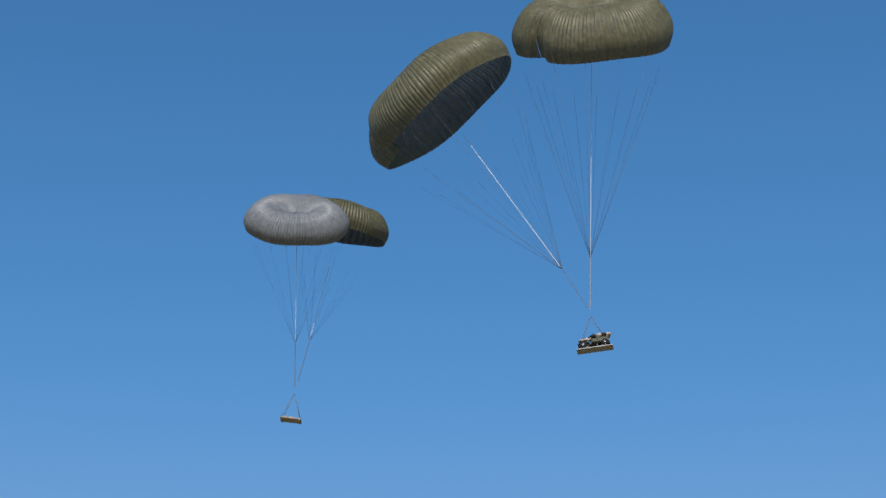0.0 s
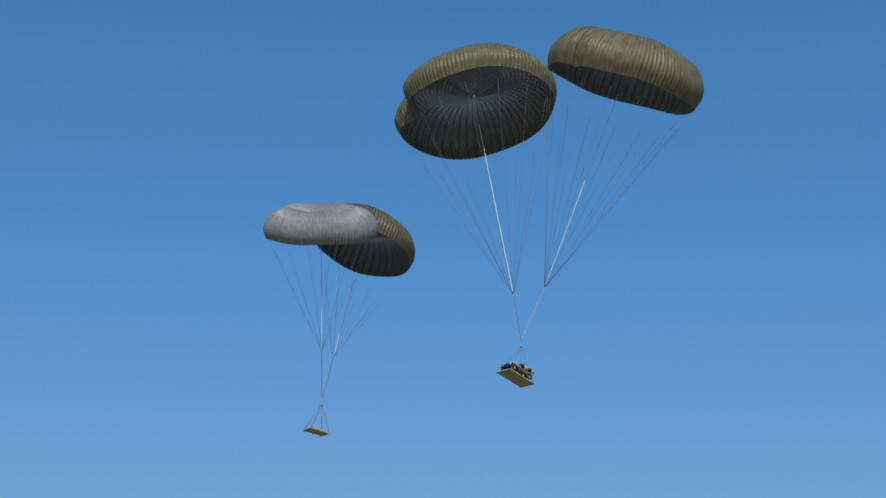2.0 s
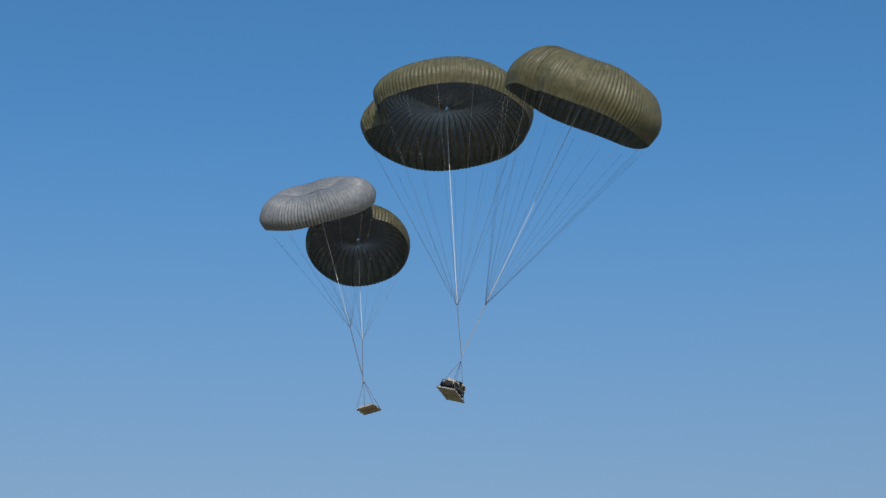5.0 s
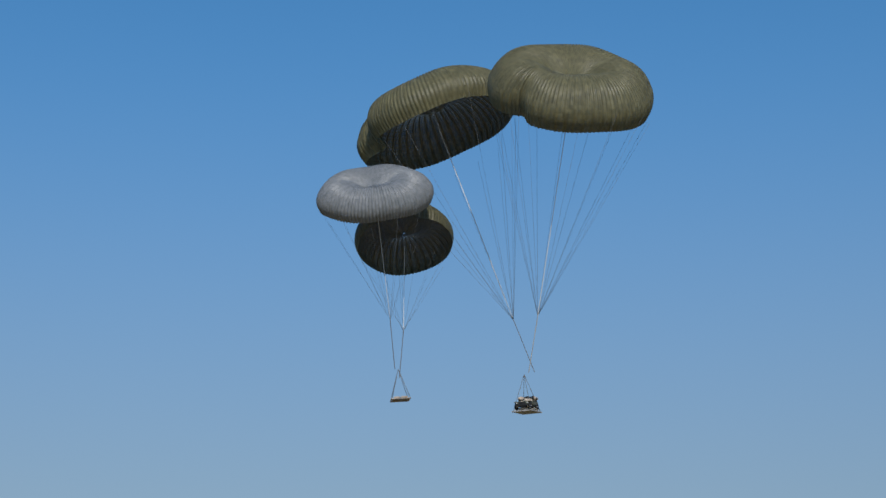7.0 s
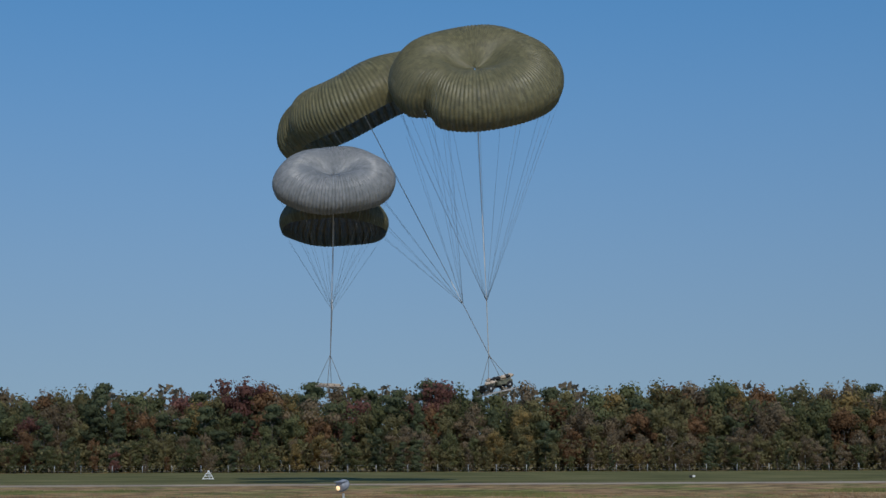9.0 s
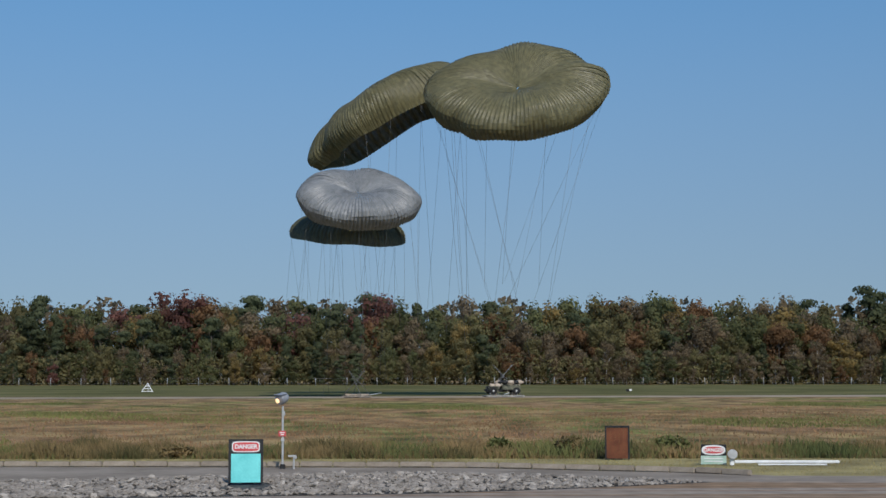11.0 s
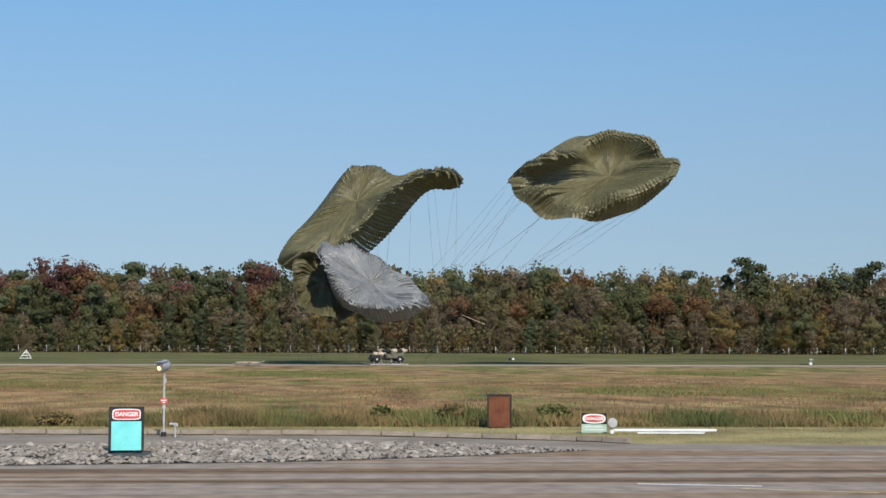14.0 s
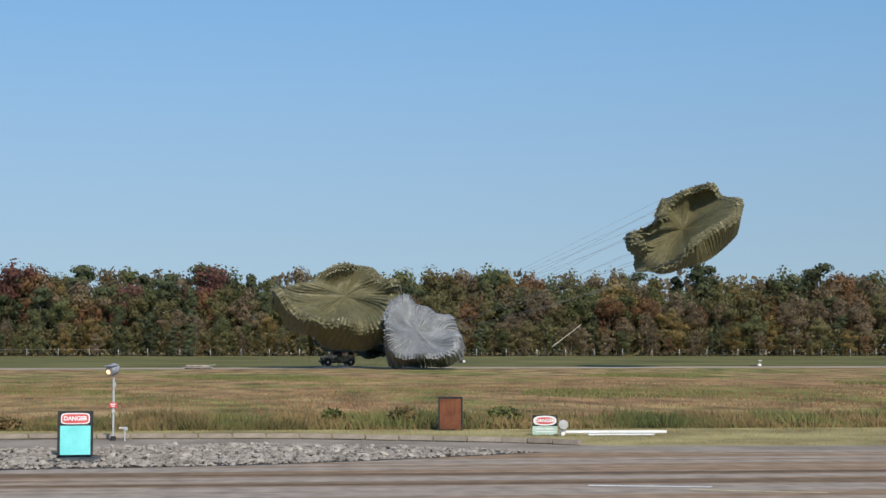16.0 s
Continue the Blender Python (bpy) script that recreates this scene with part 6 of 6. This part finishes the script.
        for gore in self.gores:
            poses, sharp = [], set()
            for ob, n in gore:
                ms = []
                for t in times:
                    m = Matrix(keys[t][1][n].tolist()).to_4x4()
                    m.translation = keys[t][0][n]
                    ms.append(m)
                for i in range(1, len(ms)):
                    ang = ms[i - 1].to_quaternion().rotation_difference(ms[i].to_quaternion()).angle
                    if min(ang, 2 * math.pi - ang) > radians(80):
                        sharp.add(i)
                poses.append(ms)
            rows_of = []
            for ms in poses:
                r = [(times[0], ms[0])]
                for i in range(1, len(ms)):
                    if i in sharp:
                        pa, pb = ms[i - 1].to_quaternion(), ms[i].to_quaternion()
                        for k in (1 / 3, 2 / 3):
                            r.append((times[i - 1] + (times[i] - times[i - 1]) * k, Matrix.LocRotScale(ms[i - 1].translation.lerp(ms[i].translation, k), pa.slerp(pb, k), None)))
                    r.append((times[i], ms[i]))
                rows_of.append(r)
            walk(gore[0][0], rows_of[0])
            for (ob, n), r in list(zip(gore, rows_of))[1:]:
                walk(ob, [(t, p.inverted() @ m) for (t, m), (_, p) in zip(r, rows_of[0])])
        knots = dict(self.knot)
        fulls = [t for t, _ in self.poses]
        for n, (ob, th) in enumerate(self.lines):
            r = []
            for t in fulls + list(gap) + late:
                inv = whole[t].inverted()
                if t <= 10:
                    tip = Vector(inflated(float(np.interp(t, *zip(*self.radii))), self.notch)(np.array([th]), np.array([1.0]))[0])
                    to = inv @ Vector(knots[t])
                    r.append((t, Matrix.Translation(to) @ (tip - to).to_track_quat("Z", "Y").to_matrix().to_4x4()))
                    continue
                else:
                    tip = Vector(tips[t][n])
                    w = whole[t] @ tip
                    g = Vector((ground_end[0] + 5 * math.sin(n * 2.4), ground_end[1] + 5 * math.cos(n * 1.7), 0.3))
                    flat = Vector((g.x - w.x, g.y - w.y, 0))
                    if self.slack:
                        g = Vector((w.x + 3 * math.sin(n * 2.4), w.y + 3 * math.cos(n * 1.7), 0))
                    elif (g - w).length < self.line_len * 0.95:
                        run = math.sqrt(max(self.line_len ** 2 - w.z ** 2, 1))
                        g = w + flat.normalized() * run - Vector((0, 0, w.z - 0.1))
                    to = inv @ g
                r.append((t, Matrix.Translation(tip + (to - tip).normalized() * self.line_len) @ (tip - to).to_track_quat("Z", "Y").to_matrix().to_4x4()))
            steps = [r[0]]
            for t, m in r[1:]:
                pa, pb = steps[-1][1].to_quaternion(), m.to_quaternion()
                ang = pa.rotation_difference(pb).angle
                if min(ang, 2 * math.pi - ang) > radians(80):
                    t0, m0 = steps[-1]
                    for k in (1 / 3, 2 / 3):
                        steps.append((t0 + (t - t0) * k, Matrix.LocRotScale(m0.translation.lerp(m.translation, k), pa.slerp(pb, k), None)))
                steps.append((t, m))
            walk(ob, steps)
        # centre line from the knot towards the vent, riser from the knot to the load
        cl = dict(self.clevis)
        rc, rr = [], []
        for t in fulls:
            inv = whole[t].inverted()
            k, c = inv @ Vector(knots[t]), inv @ Vector(cl[t])
            rc.append((t, Matrix.Translation(k) @ (Vector((0, 0, 2)) - k).to_track_quat("Z", "Y").to_matrix().to_4x4()))
            rr.append((t, Matrix.Translation(k) @ (c - k).to_track_quat("Z", "Y").to_matrix().to_4x4()))
        for t in list(gap) + late:
            inv = whole[t].inverted()
            g = Vector((ground_end[0], ground_end[1], 0.25))
            if self.trail and t > 12.5:
                at, to = (Vector(np.array([np.interp(t, [q[0] for q in self.trail], [q[end][i] for q in self.trail]) for i in range(3)])) for end in (1, 2))
                d = to - at
                # leant away in depth so its full length fits between the ends in view
                d.y += math.sqrt(max(self.riser_len ** 2 - d.length_squared, 0))
                rr.append((t, Matrix.Translation(inv @ at) @ (inv.to_3x3() @ d).to_track_quat("Z", "Y").to_matrix().to_4x4()))
            k = inv @ g
            turn = inv.to_quaternion()
            rc.append((t, Matrix.Translation(k) @ turn.to_matrix().to_4x4() @ Vector((0.1, 1.0, 0.005)).to_track_quat("Z", "Y").to_matrix().to_4x4()))
            if not self.trail or t <= 12.5:
                rr.append((t, Matrix.Translation(k) @ turn.to_matrix().to_4x4() @ Vector((-0.15, 1.0, 0.0)).to_track_quat("Z", "Y").to_matrix().to_4x4()))
        walk(self.centre, rc)
        walk(self.riser, rr)


# the far canopy's riser, load down: two ends fitted to the camera's view
TRAIL_B = [(12.5, (8.0, 210.0, 0.4), (11.0, 208.0, 0.4)), (13.5, (9.0, 209.0, 0.4), (12.4, 208.0, 0.4)), (14, (16.9, 208.0, 6.4), (20.4, 208.0, 5.3)), (14.5, (23.4, 208.0, 9.5), (26.2, 208.0, 10.8)),
           (15, (23.8, 208.0, 5.5), (27.5, 208.0, 9.7)), (15.5, (28.0, 208.0, 2.8), (29.9, 208.0, 6.1)), (16, (34.6, 208.0, 2.7), (39.3, 208.0, 5.6))]
TRUCK_DOWN, CRATE_DOWN = (7.5, 210.5), (-9.9, 206.5)
CANOPIES = [
    (Canopy("olive-green cargo parachute with a folded side", OLIVE, 64, 28, 13.0, (radians(202), 0.24, 0.2), 5, POSES_A, [(0, 14.6), (2, 13.3), (4, 12.9), (5, 13.3), (7.5, 12.3), (9, 13.2), (10, 13.2)], FALL_A, KNOT_A, CLEVIS_TRUCK, 9.3, 0.014, [(0, 0.98), (2, 0.84), (5, 0.85), (7.5, 0.97), (10, 0.97)], 0.9, 0.17), TRUCK_DOWN),
    (Canopy("olive-green cargo parachute with a deep crease", OLIVE, 64, 28, 11.8, (radians(234), 0.15, 0.14), 6, POSES_B, [(0, 12.5), (2, 11.85), (4, 11.4), (5, 11.55), (8, 11.5), (9, 11.9), (10, 12.3)], FALL_B, KNOT_B, CLEVIS_TRUCK, 7.4, 0.014, [(0, 1.05), (2, 0.98), (5, 1.08), (7.5, 0.95), (10, 0.88)], 0.9, 0.17, TRAIL_B), TRUCK_DOWN),
    (Canopy("silver-grey cargo parachute with fine pleats", GREY, 48, 20, 7.2, (radians(40), 0.04, 0.2), 7, POSES_C, [(0, 7.2), (3, 7.65), (8, 7.1), (10, 7.6)], FALL_C, KNOT_C, CLEVIS_CRATE, 6.2, 0.01, [(0, 1.0), (2, 1.0), (5, 0.92), (7.5, 0.97), (10, 0.97)], 0.55, 0.3), CRATE_DOWN),
    (Canopy("dark olive cargo parachute with a scalloped skirt", DARK_OLIVE, 44, 18, 7.2, (radians(300), 0.07, 0.25), 8, POSES_D, [(0, 7.4), (3, 7.7), (7.5, 6.8), (10, 7.7)], FALL_D, KNOT_D, CLEVIS_CRATE, 6.2, 0.01, [(0, 1.05), (5, 0.95), (10, 1.0)], 0.5, 0.18), CRATE_DOWN),
]

# ---- stones and kerb stones ----
STONES = [stone_mesh(i) for i in range(8)]
bed = bpy.data.objects["rock_bed"]
rng = random.Random(3)
made = 0
while made < 300:
    x, y = rng.uniform(-11, 7), rng.uniform(38.5, 49.5)
    if inside_bed(x, y):
        s = rng.uniform(0.12, 0.29)
        o = new("stone", STONES[made % 8])
        o.parent = bed
        o.matrix_basis = pose(x, y, 0.03 + s * 0.1, rng.uniform(-30, 30), rng.uniform(-30, 30), rng.uniform(0, 360)) @ Matrix.Diagonal((s * 1.25, s, s * 0.5, 1))
        made += 1


def loose_stones():
    base = [([tuple(v.co) for v in m.vertices], [tuple(p.vertices) for p in m.polygons]) for m in STONES]
    verts, faces, n = [], [], 0
    while n < 8500:
        x, y = rng.uniform(-26, 7), rng.uniform(35, 49.8)
        if not inside_bed(x, y):
            continue
        s = rng.uniform(0.08, 0.21)
        m = pose(x, y, s * 0.12, rng.uniform(-30, 30), rng.uniform(-30, 30), rng.uniform(0, 360)) @ Matrix.Diagonal((s * 1.25, s, s * 0.5, 1))
        v, f = base[n % 8]
        k = len(verts)
        verts += [tuple(m @ Vector(p)) for p in v]
        faces += [tuple(k + i for i in q) for q in f]
        n += 1
    tagged(raw("loose_stones", verts, faces, STONE), "grey broken stones filling the bed", "stones", kind="stuff")


loose_stones()

kerb = tagged(part("kerb", box(0.01, 0.01, 0.01, pose(-12, 52.7, -0.05)), KERB), "low concrete kerb of single blocks along the lawn", "kerb", kind="structure")
kerb_me = mesh_of(box(1.02, 0.2, 0.17, bevel=0.03), "kerb_block", KERB, False)
line = [Vector(p) for p in ((-46, 54.2, 0), (-12, 53.4, 0), (0.7, 52.6, 0), (6.8, 50.0, 0), (8.2, 49.0, 0), (8.9, 48.3, 0))]
for a, b in zip(line, line[1:]):
    d = b - a
    n = max(1, round(d.length / 1.05))
    for i in range(n):
        p = a + d * ((i + 0.5) / n)
        o = new("kerb_block", kerb_me)
        o.parent = kerb
        o.matrix_basis = pose(p.x, p.y, 0.08 + rng.uniform(-0.008, 0.008), 0, 0, math.degrees(math.atan2(d.y, d.x))) @ Matrix.Diagonal((d.length / n / 1.05, 1, 1, 1))


# ---- everything that moves ----
def hang(at, clevis, turn, lean, lift):
    """A load that hangs from its clevis: z towards the clevis, leant back, turned about z."""
    z = (Vector(clevis) - Vector(at))
    z.y = 0
    z = (z.normalized() + Vector((0, lean, 0))).normalized()
    x = (Vector((1, 0, 0)) - z * z.x).normalized()
    m = Matrix((x, z.cross(x), z)).transposed().to_4x4()
    return Matrix.Translation(at) @ m @ pose(0, 0, -lift, 0, 0, turn)


def motions():
    for c, down in CANOPIES:
        c.move(down)
    turn = ((0, 8), (0.5, 4), (1, 22), (1.5, 40), (2, 58), (2.5, 70), (3.5, 80), (5, 82), (7.3, 78), (7.5, 76), (8, 66), (8.5, 50), (9, 34), (9.5, 24), (10, 18))
    lean = ((0, -0.08), (0.5, -0.07), (1, 0.05), (1.5, 0.12), (2, 0.18), (3.5, 0.23), (5, 0.14), (7.3, -0.05), (8, -0.1), (9, -0.05), (10, -0.02))
    rows = []
    cl = dict(CLEVIS_TRUCK)
    for t, at in TRUCK_AT:
        rows.append((t, hang(at, cl[t], float(np.interp(t, *zip(*turn))), float(np.interp(t, *zip(*lean))), 0.9)))
    rows += [(10.75, pose(7.3, 210.5, 0.1, 0, 0, 14)), (11.2, pose(7.5, 210.5, 0.06, 0, 0, 12)), (16, pose(7.5, 210.5, 0.06, 0, 0, 12))]
    walk(TRUCK, rows)
    rows = []
    cl = dict(CLEVIS_CRATE)
    lean = ((0, 0.0), (1.5, 0.03), (3.5, 0.1), (5, 0.12), (7.3, -0.02), (10, -0.1))
    for t, at in CRATE_AT:
        rows.append((t, hang(at, cl[t], 20 + 12 * t, float(np.interp(t, *zip(*lean))), 0.3)))
    rows += [(10.9, pose(-11.2, 205.4, 0.12, 0, 0, 150)), (11.4, pose(-9.9, 206.5, 0.09, 0, 0, 152)), (16, pose(-9.9, 206.5, 0.09, 0, 0, 152))]
    walk(CRATE, rows)
    for o, up, side in SLINGS:
        mid = Matrix.LocRotScale(up.translation, up.to_quaternion().slerp(side.to_quaternion(), 0.5), None)
        walk(o, [(0, up), (10.6, up), (11.2, mid), (11.8, side), (16, side)])


motions()
